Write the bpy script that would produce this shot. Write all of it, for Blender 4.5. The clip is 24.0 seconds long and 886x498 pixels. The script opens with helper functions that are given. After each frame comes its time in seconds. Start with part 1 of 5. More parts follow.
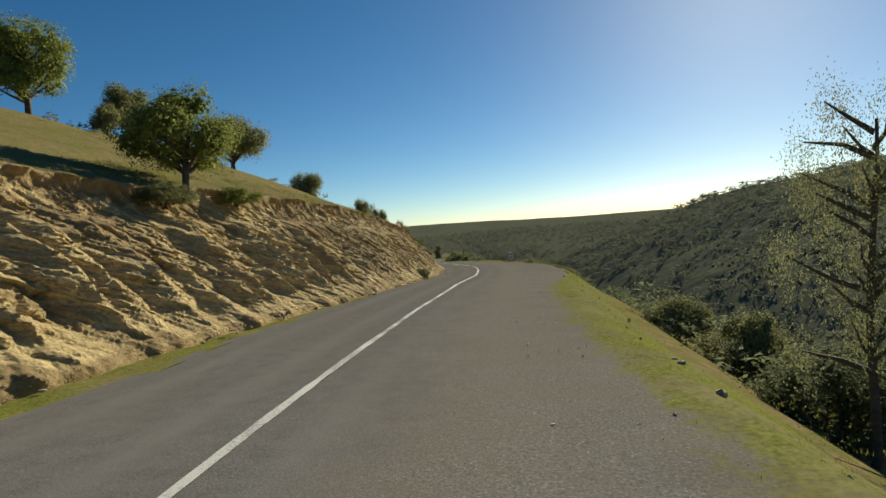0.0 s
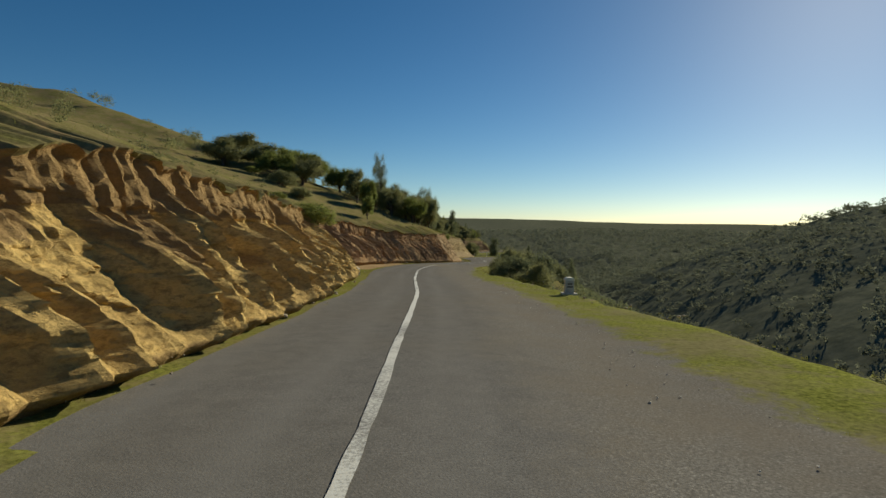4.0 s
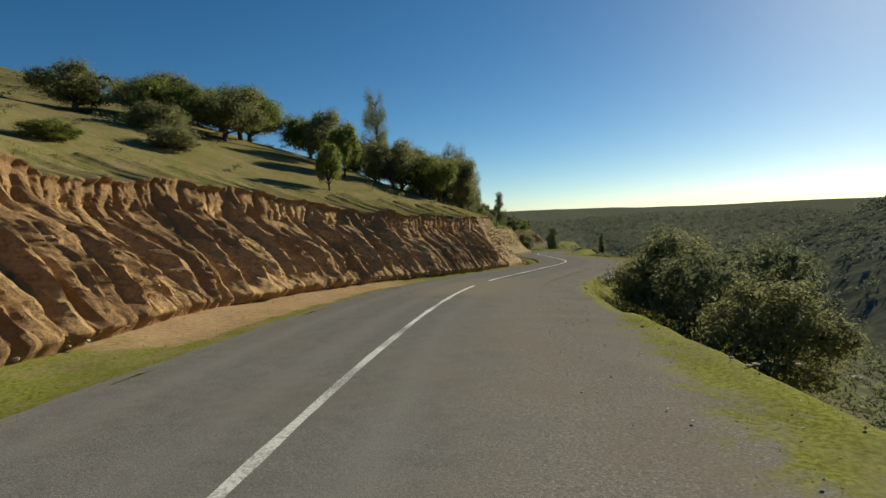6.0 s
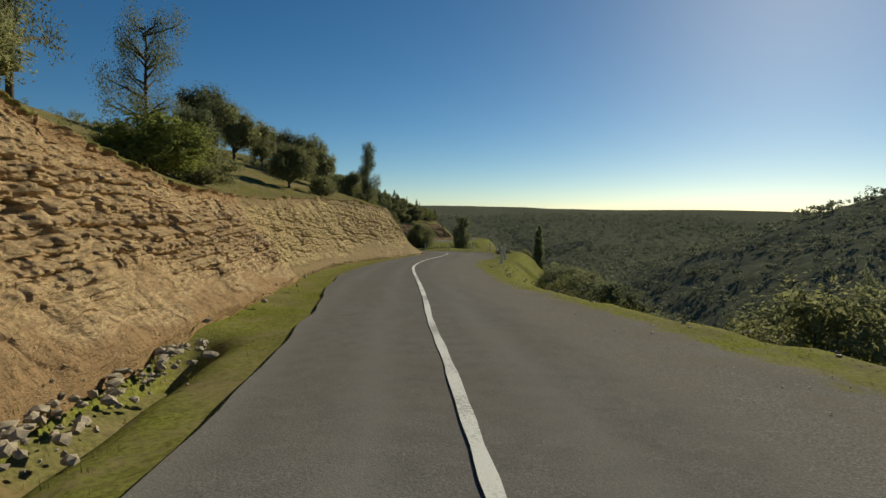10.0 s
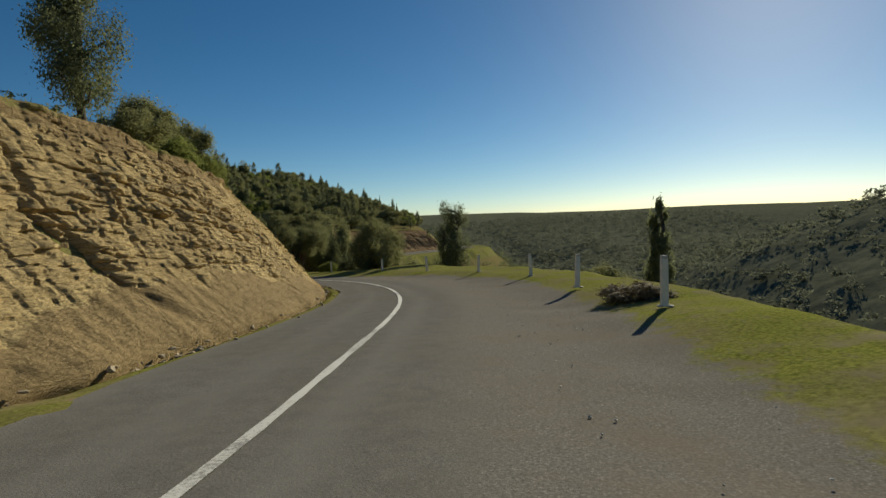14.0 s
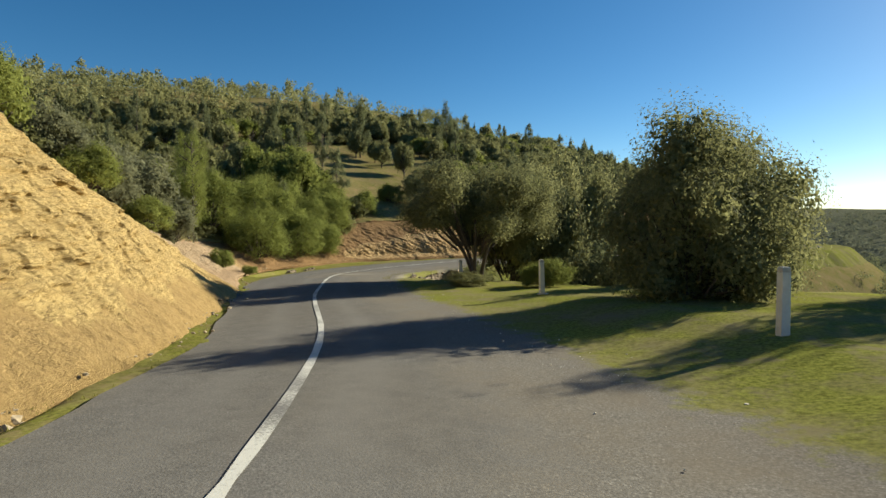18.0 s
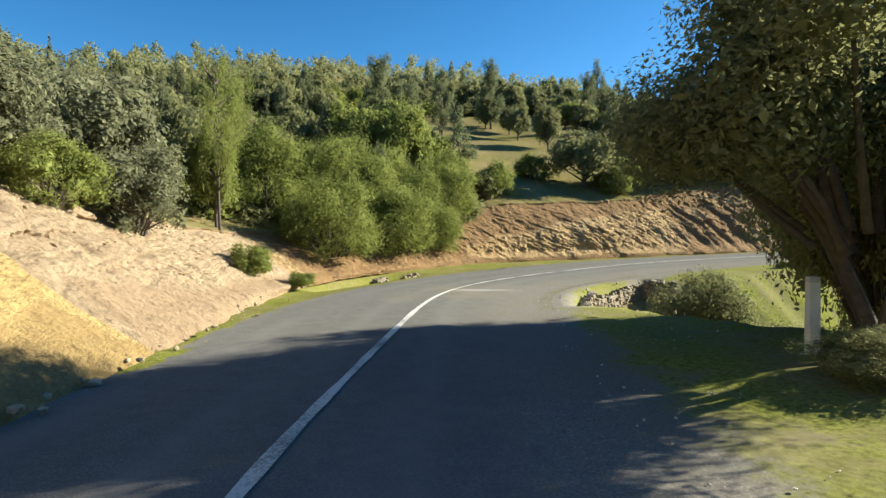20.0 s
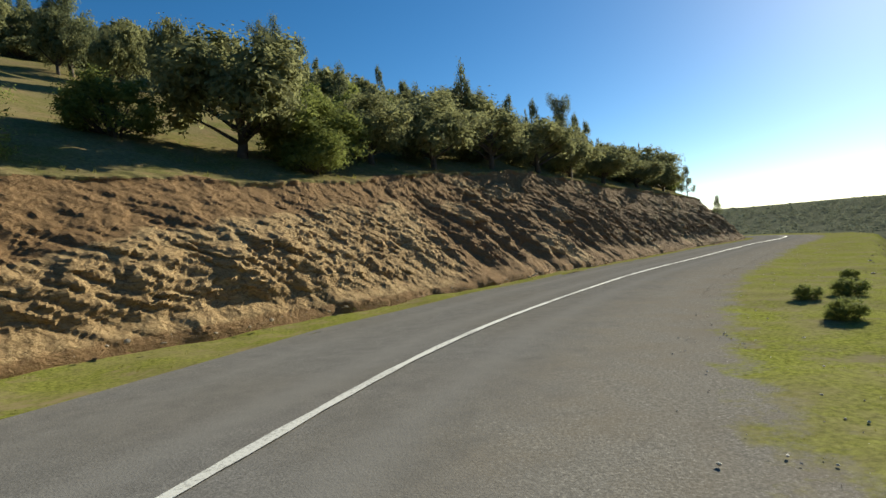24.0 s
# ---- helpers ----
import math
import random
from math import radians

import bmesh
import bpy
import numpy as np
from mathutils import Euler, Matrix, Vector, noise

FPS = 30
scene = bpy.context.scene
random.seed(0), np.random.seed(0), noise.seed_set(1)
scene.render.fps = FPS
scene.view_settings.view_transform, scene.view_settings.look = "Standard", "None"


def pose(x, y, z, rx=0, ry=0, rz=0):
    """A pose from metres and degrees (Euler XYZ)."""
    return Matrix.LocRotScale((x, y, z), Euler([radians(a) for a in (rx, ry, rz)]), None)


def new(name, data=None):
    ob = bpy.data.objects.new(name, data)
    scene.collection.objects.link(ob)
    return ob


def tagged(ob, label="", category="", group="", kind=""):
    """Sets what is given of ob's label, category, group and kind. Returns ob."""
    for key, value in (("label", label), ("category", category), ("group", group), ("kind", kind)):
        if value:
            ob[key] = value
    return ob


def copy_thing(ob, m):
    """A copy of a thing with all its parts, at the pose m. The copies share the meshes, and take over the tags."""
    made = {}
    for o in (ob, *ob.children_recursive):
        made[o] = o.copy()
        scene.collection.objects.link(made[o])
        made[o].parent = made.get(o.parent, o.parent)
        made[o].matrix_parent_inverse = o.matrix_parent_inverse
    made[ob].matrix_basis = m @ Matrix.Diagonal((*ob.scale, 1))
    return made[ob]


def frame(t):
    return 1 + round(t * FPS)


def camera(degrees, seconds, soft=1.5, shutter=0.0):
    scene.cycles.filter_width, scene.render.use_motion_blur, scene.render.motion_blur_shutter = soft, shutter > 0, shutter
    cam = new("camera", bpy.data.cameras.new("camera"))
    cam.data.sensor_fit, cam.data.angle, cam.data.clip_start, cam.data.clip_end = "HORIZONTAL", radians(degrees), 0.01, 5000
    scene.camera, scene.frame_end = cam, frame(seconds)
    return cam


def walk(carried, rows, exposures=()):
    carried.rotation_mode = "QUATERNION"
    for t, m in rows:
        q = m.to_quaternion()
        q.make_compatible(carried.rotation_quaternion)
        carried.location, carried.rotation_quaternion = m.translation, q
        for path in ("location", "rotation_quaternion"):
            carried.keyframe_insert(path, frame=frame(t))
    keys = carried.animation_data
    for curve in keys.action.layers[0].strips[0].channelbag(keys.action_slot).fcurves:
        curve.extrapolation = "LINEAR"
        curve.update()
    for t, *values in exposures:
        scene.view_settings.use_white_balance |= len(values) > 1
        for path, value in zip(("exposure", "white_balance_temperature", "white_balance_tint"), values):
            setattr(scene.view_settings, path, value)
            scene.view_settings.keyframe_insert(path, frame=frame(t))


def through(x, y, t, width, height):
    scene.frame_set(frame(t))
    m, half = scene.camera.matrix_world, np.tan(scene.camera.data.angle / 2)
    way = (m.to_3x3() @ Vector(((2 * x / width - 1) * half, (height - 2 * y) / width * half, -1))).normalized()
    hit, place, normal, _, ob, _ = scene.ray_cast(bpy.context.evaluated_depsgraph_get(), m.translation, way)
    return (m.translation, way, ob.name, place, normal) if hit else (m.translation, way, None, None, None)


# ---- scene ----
cam = camera(77.21, 24.0)
EXPOSURES = [(0, 0.40, 7300, 0), (1.2, 0.16, 7300, 0), (2.2, 0.06, 7300, 0), (5, 0.24, 7300, 0), (7, 0.46, 7300, 0), (8, 0.30, 7300, 0), (9, 0.08, 7250, 0), (13, 0.08, 7250, 0), (15, 0.12, 7300, 0), (17, 0.42, 7300, 0), (18, 0.95, 7250, 0), (19.5, 1.45, 6850, -1), (21, 1.80, 6600, -1), (22.5, 1.35, 6600, -1), (24, 0.92, 6850, 0)]
PATH = [
    (0.0, pose(0.001, 0.000, 0.001, 87.81, 3.78, -0.00)),
    (0.5, pose(0.567, 7.018, -0.334, 87.76, 3.50, -1.74)),
    (1.0, pose(1.240, 13.872, -0.625, 88.01, 4.33, -2.87)),
    (1.5, pose(1.921, 20.103, -0.890, 87.84, 2.14, -3.10)),
    (2.0, pose(2.469, 26.405, -1.201, 87.61, 1.44, -2.42)),
    (2.5, pose(2.899, 32.051, -1.476, 87.32, 0.51, -0.60)),
    (4.5, pose(0.916, 66.205, -2.867, 87.18, -0.64, 9.01)),
    (5.0, pose(-0.013, 74.281, -3.259, 87.11, 0.72, 10.87)),
    (5.5, pose(-1.022, 82.127, -3.685, 87.10, 1.39, 11.80)),
    (6.0, pose(-2.033, 89.366, -4.089, 86.88, 2.10, 11.35)),
    (6.5, pose(-2.801, 96.346, -4.463, 87.14, 2.28, 9.57)),
    (7.0, pose(-3.203, 103.054, -4.823, 87.08, 2.81, 6.82)),
    (7.5, pose(-3.299, 109.302, -5.143, 87.34, 4.86, 3.63)),
    (8.0, pose(-3.029, 115.326, -5.434, 87.59, 3.22, 0.65)),
    (8.5, pose(-2.584, 120.790, -5.711, 87.12, 1.09, -1.83)),
    (9.0, pose(-2.236, 126.043, -5.983, 86.30, -0.53, -1.89)),
    (9.5, pose(-1.854, 131.118, -6.249, 86.09, -1.32, 0.15)),
    (11.5, pose(-1.688, 151.100, -7.186, 86.75, 3.44, 8.29)),
    (12.0, pose(-2.021, 156.858, -7.479, 86.91, 6.09, 7.36)),
    (12.5, pose(-2.231, 162.652, -7.785, 87.24, 4.89, 5.63)),
    (13.0, pose(-2.291, 168.251, -8.088, 87.35, 2.86, 3.73)),
    (13.5, pose(-2.252, 173.577, -8.374, 87.52, 1.38, 1.97)),
    (14.0, pose(-2.071, 178.644, -8.631, 87.12, 1.94, 1.53)),
    (14.5, pose(-1.924, 183.130, -8.855, 87.06, 1.03, 1.80)),
    (15.0, pose(-1.950, 187.577, -9.078, 87.09, 0.30, 3.03)),
    (15.5, pose(-2.146, 191.855, -9.321, 86.86, -0.66, 5.69)),
    (16.0, pose(-2.767, 196.313, -9.607, 86.84, -0.61, 9.35)),
    (16.5, pose(-3.634, 201.175, -9.917, 86.97, -0.49, 13.98)),
    (17.0, pose(-4.816, 205.647, -10.208, 86.88, -0.49, 19.02)),
    (17.5, pose(-6.490, 209.979, -10.505, 86.99, -0.21, 24.11)),
    (18.0, pose(-8.601, 213.798, -10.789, 86.81, 0.22, 28.98)),
    (18.5, pose(-10.690, 217.230, -11.035, 86.85, 0.64, 33.65)),
    (20.5, pose(-19.652, 227.977, -11.802, 86.37, 0.95, 43.03)),
    (21.0, pose(-21.533, 230.508, -11.986, 86.34, 1.77, 42.12)),
    (21.5, pose(-23.264, 232.972, -12.172, 86.55, 2.77, 39.60)),
    (22.0, pose(-24.735, 235.514, -12.353, 86.56, 3.21, 35.98)),
    (22.5, pose(-25.896, 238.151, -12.502, 86.86, 3.37, 31.00)),
    (23.0, pose(-26.576, 240.778, -12.605, 87.19, 4.16, 25.40)),
    (23.5, pose(-26.928, 243.282, -12.661, 87.83, 4.56, 19.10)),
    (24.0, pose(-27.071, 245.535, -12.694, 88.45, 3.78, 12.10)),
]
walk(cam, PATH, EXPOSURES)

# ---------------------------------------------------------------- light
SUN_AZ, SUN_EL = 29.5, 22.5          # degrees clockwise from +y, and above the horizon
world = bpy.data.worlds.new("sky")
scene.world = world
world.use_nodes = True
wn = world.node_tree.nodes
sky = wn.new("ShaderNodeTexSky")
sky.sky_type = "NISHITA"
sky.sun_disc = False
sky.sun_elevation, sky.sun_rotation = radians(SUN_EL), radians(SUN_AZ)
sky.altitude, sky.air_density, sky.dust_density, sky.ozone_density = 500, 0.72, 0.24, 3.2
wn["Background"].inputs["Strength"].default_value = 0.070
deep = wn.new("ShaderNodeHueSaturation")
deep.inputs["Saturation"].default_value = 1.25
world.node_tree.links.new(sky.outputs[0], deep.inputs["Color"])
world.node_tree.links.new(deep.outputs[0], wn["Background"].inputs["Color"])
sun = new("sun", bpy.data.lights.new("sun", "SUN"))
sun.data.energy, sun.data.angle, sun.data.color = 5.0, radians(0.55), (1.0, 0.93, 0.82)
sdir = Vector((math.sin(radians(SUN_AZ)) * math.cos(radians(SUN_EL)), math.cos(radians(SUN_AZ)) * math.cos(radians(SUN_EL)), math.sin(radians(SUN_EL))))
sun.rotation_euler = sdir.to_track_quat("Z", "Y").to_euler()


# ---------------------------------------------------------------- plan of the road
# TERRAIN-BEGIN
ROAD = [(-4.44, -39.77, 0.53), (-3.46, -27.31, -0.08), (-2.97, -14.83, -0.68), (-2.28, -2.36, -1.28), (-1.23, 10.10, -1.86),
        (0.31, 22.51, -2.40), (1.99, 34.90, -3.00), (2.38, 47.39, -3.50), (0.84, 59.72, -3.99), (-0.74, 72.11, -4.56),
        (-2.79, 84.45, -5.23), (-4.53, 96.82, -5.90), (-4.89, 109.31, -6.54), (-2.91, 121.62, -7.15), (-1.35, 133.99, -7.79),
        (-2.46, 146.38, -8.36), (-3.73, 158.78, -8.98), (-4.33, 171.27, -9.65), (-3.90, 183.77, -10.29), (-4.25, 196.23, -11.02)]
ROAD += [(-7.36, 208.30, -11.83), (-13.59, 219.09, -12.62), (-21.76, 228.54, -13.30), (-28.90, 239.10, -13.92), (-28.90, 251.20, -14.18),
         (-25.30, 263.40, -14.41), (-20.30, 274.80, -14.62), (-15.20, 286.20, -14.83), (-9.40, 297.80, -15.05), (-4.30, 309.50, -15.30),
         (-1.60, 321.50, -15.60), (-1.50, 334.00, -15.90), (-5.00, 346.00, -16.20), (-13.00, 357.00, -16.5), (-25.00, 366.00, -16.8), (-42.0, 372.0, -17.2)]


def spline(c, n=25):
    c = np.array(c, float)
    q = np.vstack([2 * c[0] - c[1], c, 2 * c[-1] - c[-2]])
    u = (np.arange(n) / n)[:, None]
    out = [0.5 * (2 * q[i] + (q[i + 1] - q[i - 1]) * u + (2 * q[i - 1] - 5 * q[i] + 4 * q[i + 1] - q[i + 2]) * u**2 + (3 * q[i] - q[i - 1] - 3 * q[i + 1] + q[i + 2]) * u**3)
           for i in range(1, len(q) - 2)]
    return np.vstack(out + [c[-1:]])


LINE = spline(ROAD)
ARC = np.r_[0, np.cumsum(np.linalg.norm(np.diff(LINE[:, :2], axis=0), axis=1))]
TAN = np.gradient(LINE[:, :2], axis=0)
TAN /= np.linalg.norm(TAN, axis=1)[:, None]
END = float(ARC[-1])


def table(pairs):
    """A smooth function of the chainage s from a list of (s, value)."""
    k, v = np.array(pairs, float).T
    fine = np.arange(-20, 470, 1.0)
    y = np.interp(fine, k, v)
    y = np.convolve(np.pad(y, 4, mode="edge"), np.hanning(11)[1:-1] / np.hanning(11).sum(), mode="valid")
    return lambda s: np.interp(s, fine, y)


ASPHALT_L = table([(0, 3.1), (56, 3.2), (64, 2.9), (80, 2.6), (104, 2.3), (120, 2.15), (136, 2.9), (148, 3.2), (160, 2.6), (170, 2.0), (186, 2.0), (194, 2.8), (202, 3.0), (210, 2.6), (224, 2.3), (234, 1.95), (264, 1.75), (272, 2.4), (280, 3.3), (296, 3.4), (310, 3.2), (330, 3.0), (460, 3.0)])
ASPHALT_R = table([(0, 2.5), (64, 2.45), (80, 2.6), (104, 2.7), (128, 2.7), (140, 2.5), (160, 2.4), (168, 3.0), (184, 3.0), (194, 2.2), (208, 2.4), (224, 2.8), (232, 2.7), (242, 3.3), (250, 3.4), (264, 2.8), (280, 2.6), (296, 2.9), (310, 2.7), (330, 2.6), (460, 2.6)])
CUT_BASE = table([(0, 4.3), (48, 4.2), (56, 3.6), (64, 3.15), (72, 3.0), (80, 2.85), (88, 2.75), (92, 3.2), (97, 3.6), (103, 2.9), (112, 2.9), (120, 3.2), (128, 3.6), (134, 5.2), (144, 7.0), (152, 6.0), (158, 4.3), (168, 3.5), (184, 3.9), (192, 4.1), (204, 4.7), (210, 4.6), (218, 3.7), (226, 3.0), (234, 2.7), (272, 2.6), (280, 3.8), (288, 6.4), (294, 7.0), (298, 6.9), (300, 6.2), (302.5, 5.5), (306, 4.9), (310, 4.4), (316, 4.1), (324, 4.0), (460, 4.4)])
CUT_RISE = table([(0, 3.4), (50, 3.5), (58, 3.8), (66, 4.1), (74, 3.9), (81, 3.6), (87, 3.2), (92, 2.4), (100, 2.5), (112, 2.9), (124, 3.3), (136, 3.6), (146, 3.8), (154, 3.4), (160, 3.2), (168, 3.4), (177, 3.8), (184, 3.4), (191, 2.4), (200, 3.0), (210, 3.8), (219, 4.3), (229, 4.4), (240, 4.4), (249, 4.9), (262, 5.2), (271, 5.4), (276, 4.9), (281, 3.4), (285, 1.9), (290, 1.5), (296, 2.6), (302, 3.4), (308, 3.4), (313, 4.2), (322, 5.1), (340, 4.8), (460, 4.0)])
BATTER = table([(0, .85), (90, .80), (120, .8), (140, .85), (165, .62), (200, .72), (226, .75), (245, .8), (268, .85), (282, 1.6), (292, 1.6), (300, .95), (460, .9)])
SLOPE_1 = table([(0, .40), (100, .40), (116, .34), (132, .36), (150, .40), (178, .38), (200, .28), (230, .32), (260, .36), (285, .34), (300, .40), (460, .42)])
SLOPE_2 = table([(0, .04), (100, .06), (118, .08), (134, .19), (150, .26), (172, .36), (188, .37), (205, .36), (225, .16), (245, .06), (268, .08), (288, .30), (305, .36), (460, .37)])
VERGE_R = table([(0, 4.2), (48, 4.35), (64, 5.0), (76, 5.5), (104, 5.6), (120, 5.3), (136, 4.9), (146, 4.1), (156, 3.9), (166, 4.8), (175, 6.9), (182, 6.0), (190, 3.9), (200, 3.9), (208, 5.0), (224, 6.9), (240, 8.8), (256, 11.5), (266, 13.0), (272, 12.0), (277, 8.5), (281, 5.8), (283, 4.2), (285, 3.6), (294, 3.5), (297, 5.2), (300, 6.0), (306, 6.4), (320, 7.0), (460, 7.0)])


def hash2(i, j, seed):
    v = np.sin(i * 127.1 + j * 311.7 + seed * 74.7) * 43758.5453
    return v - np.floor(v)


def vnoise(x, y, seed=0):
    """Smooth value noise from 0 to 1, for arrays."""
    i, j = np.floor(x), np.floor(y)
    f, g = x - i, y - j
    f, g = f * f * (3 - 2 * f), g * g * (3 - 2 * g)
    a = hash2(i, j, seed) * (1 - f) + hash2(i + 1, j, seed) * f
    b = hash2(i, j + 1, seed) * (1 - f) + hash2(i + 1, j + 1, seed) * f
    return a * (1 - g) + b * g


def fbm(x, y, seed=0, octaves=4):
    v, w, t = 0.0, 1.0, 0.0
    for k in range(octaves):
        v, t = v + w * vnoise(x * 2**k, y * 2**k, seed + 13 * k), t + w
        w *= 0.5
    return v / t


def step(a, b, x):
    u = np.clip((x - a) / (b - a), 0, 1)
    return u * u * (3 - 2 * u)


def nearest(x, y):
    """Chainage s, signed offset d (right positive) and road level of places."""
    x, y = np.asarray(x, float), np.asarray(y, float)
    s, d, z = np.empty(x.shape), np.empty(x.shape), np.empty(x.shape)
    sub = slice(0, None, 5)
    px, py = LINE[sub, 0], LINE[sub, 1]
    ks = np.arange(len(LINE))[sub]
    for a in range(0, x.size, 4000):
        q = slice(a, a + 4000)
        k = ks[np.argmin((x.flat[q][:, None] - px) ** 2 + (y.flat[q][:, None] - py) ** 2, 1)]
        best = np.full(k.shape, 1e18)
        bk = k.copy()
        for o in range(-5, 6):
            kk = np.clip(k + o, 0, len(LINE) - 1)
            r = (x.flat[q] - LINE[kk, 0]) ** 2 + (y.flat[q] - LINE[kk, 1]) ** 2
            m = r < best
            best[m], bk[m] = r[m], kk[m]
        ex, ey = x.flat[q] - LINE[bk, 0], y.flat[q] - LINE[bk, 1]
        along = ex * TAN[bk, 0] + ey * TAN[bk, 1]
        side = ex * TAN[bk, 1] - ey * TAN[bk, 0]
        s.flat[q] = ARC[bk] + along.clip(-.6, .6)
        d.flat[q] = np.where(side < 0, -1, 1) * np.sqrt(best)
        z.flat[q] = LINE[bk, 2]
    return s, d, z


def place(s, d):
    """World x, y and road level at chainage s and offset d."""
    s = np.asarray(s, float)
    x, y, z = (np.interp(s, ARC, LINE[:, i]) for i in range(3))
    tx, ty = np.interp(s, ARC, TAN[:, 0]), np.interp(s, ARC, TAN[:, 1])
    n = np.hypot(tx, ty)
    return x + d * ty / n, y - d * tx / n, z


def profile(s, d):
    """Height over the road at chainage s and offset d, without the small relief of the cut face."""
    b, h, v = CUT_BASE(s), CUT_RISE(s), VERGE_R(s)
    left = -d - b
    run = h * BATTER(s)
    up = np.where(left < run, left / np.maximum(run, .1) * h, h + SLOPE_1(s) * np.minimum(left - run, 11) + SLOPE_2(s) * np.clip(left - run - 11, 0, 48)
                  + 0.4 * SLOPE_2(s) * np.clip(left - run - 59, 0, 60))
    right = d - v
    steep = np.where(s > 275, 0.95, 0.70)
    down = -(steep * np.minimum(right, 6) + 0.42 * np.clip(right - 6, 0, 26) + 0.22 * np.clip(right - 32, 0, 30))
    return np.where(left > 0, up, np.where(right > 0, down, 0.0))


def terrain(x, y):
    """The natural ground: hillside, valley, the hills across it and the far plateau."""
    s, d, z = nearest(x, y)
    near_z = z + profile(s, d)
    # hills across the valley
    crest = np.interp(y, [-500, 0, 190, 315, 425, 535, 675, 1250], [29, 26, 23, 17, 8.5, 0, -9, -14])
    floor_z = np.interp(y, [-200, 0, 200, 400, 1500], [-24, -28, -36, -42, -30])
    across = floor_z + (crest - floor_z) * np.clip((x - 40) / 150, 0, 1) ** .8 + (fbm(x / 60, y / 60, 5) - .5) * 13 * step(50, 110, x) * (1 - .6 * step(150, 190, x))
    m = step(34, 70, np.where(d > 0, d, 0))
    zz = near_z * (1 - m) + across * m
    # the plateau that closes the view
    r = np.hypot(x, y - 150)
    far = -6 + 26 * step(700, 3200, r) + (fbm(x / 420, y / 420, 9) - .5) * 40 + (fbm(x / 130, y / 130, 14) - .5) * 14
    valley = -42 + 30 * (fbm(x / 150, y / 150, 3) - .3)
    # beyond the bend ahead the ground falls to the valley again
    w = step(330, 470, y) * step(-60, 10, x + 0.25 * (y - 330))
    zz = zz * (1 - w) + np.minimum(valley, zz + 5) * w
    k = step(380, 900, r)
    return zz * (1 - k) + far * k
# TERRAIN-END


# ---------------------------------------------------------------- materials
def mat(name, build):
    m = bpy.data.materials.new(name)
    m.use_nodes = True
    nt = m.node_tree
    build(nt, nt.nodes["Principled BSDF"])
    return m


def nd(nt, kind, **kw):
    n = nt.nodes.new(kind)
    for key, val in kw.items():
        if key in n.inputs.keys():
            n.inputs[key].default_value = val
    return n


def coords(nt, scale=(1, 1, 1), rot=(0, 0, 0)):
    g = nt.nodes.new("ShaderNodeNewGeometry")
    mp = nt.nodes.new("ShaderNodeMapping")
    mp.vector_type = "TEXTURE"
    mp.inputs["Scale"].default_value, mp.inputs["Rotation"].default_value = tuple(1 / k for k in scale), rot
    nt.links.new(g.outputs["Position"], mp.inputs["Vector"])
    return mp.outputs[0]


def noise_tex(nt, vec, scale, detail=4, rough=0.55):
    n = nd(nt, "ShaderNodeTexNoise", Scale=scale, Detail=detail, Roughness=rough)
    nt.links.new(vec, n.inputs["Vector"])
    return n.outputs["Fac"]


def ramp(nt, fac, stops):
    r = nt.nodes.new("ShaderNodeValToRGB")
    el = r.color_ramp.elements
    while len(el) < len(stops):
        el.new(0.5)
    for e, (p, c) in zip(el, stops):
        e.position, e.color = p, (*c, 1) if len(c) == 3 else c
    nt.links.new(fac, r.inputs["Fac"])
    return r.outputs["Color"]


def mix(nt, fac, a, b, mode="MIX"):
    m = nt.nodes.new("ShaderNodeMix")
    m.data_type, m.blend_type = "RGBA", mode
    for sock, val in ((m.inputs["Factor"], fac), (m.inputs[6], a), (m.inputs[7], b)):
        if isinstance(val, (int, float)):
            sock.default_value = val
        elif isinstance(val, tuple):
            sock.default_value = (*val, 1)
        else:
            nt.links.new(val, sock)
    return m.outputs[2]


def bump(nt, bs, height, strength, dist):
    b = nd(nt, "ShaderNodeBump", Strength=strength, Distance=dist)
    nt.links.new(height, b.inputs["Height"])
    nt.links.new(b.outputs[0], bs.inputs["Normal"])


def grey(v):
    return (v, v, v)


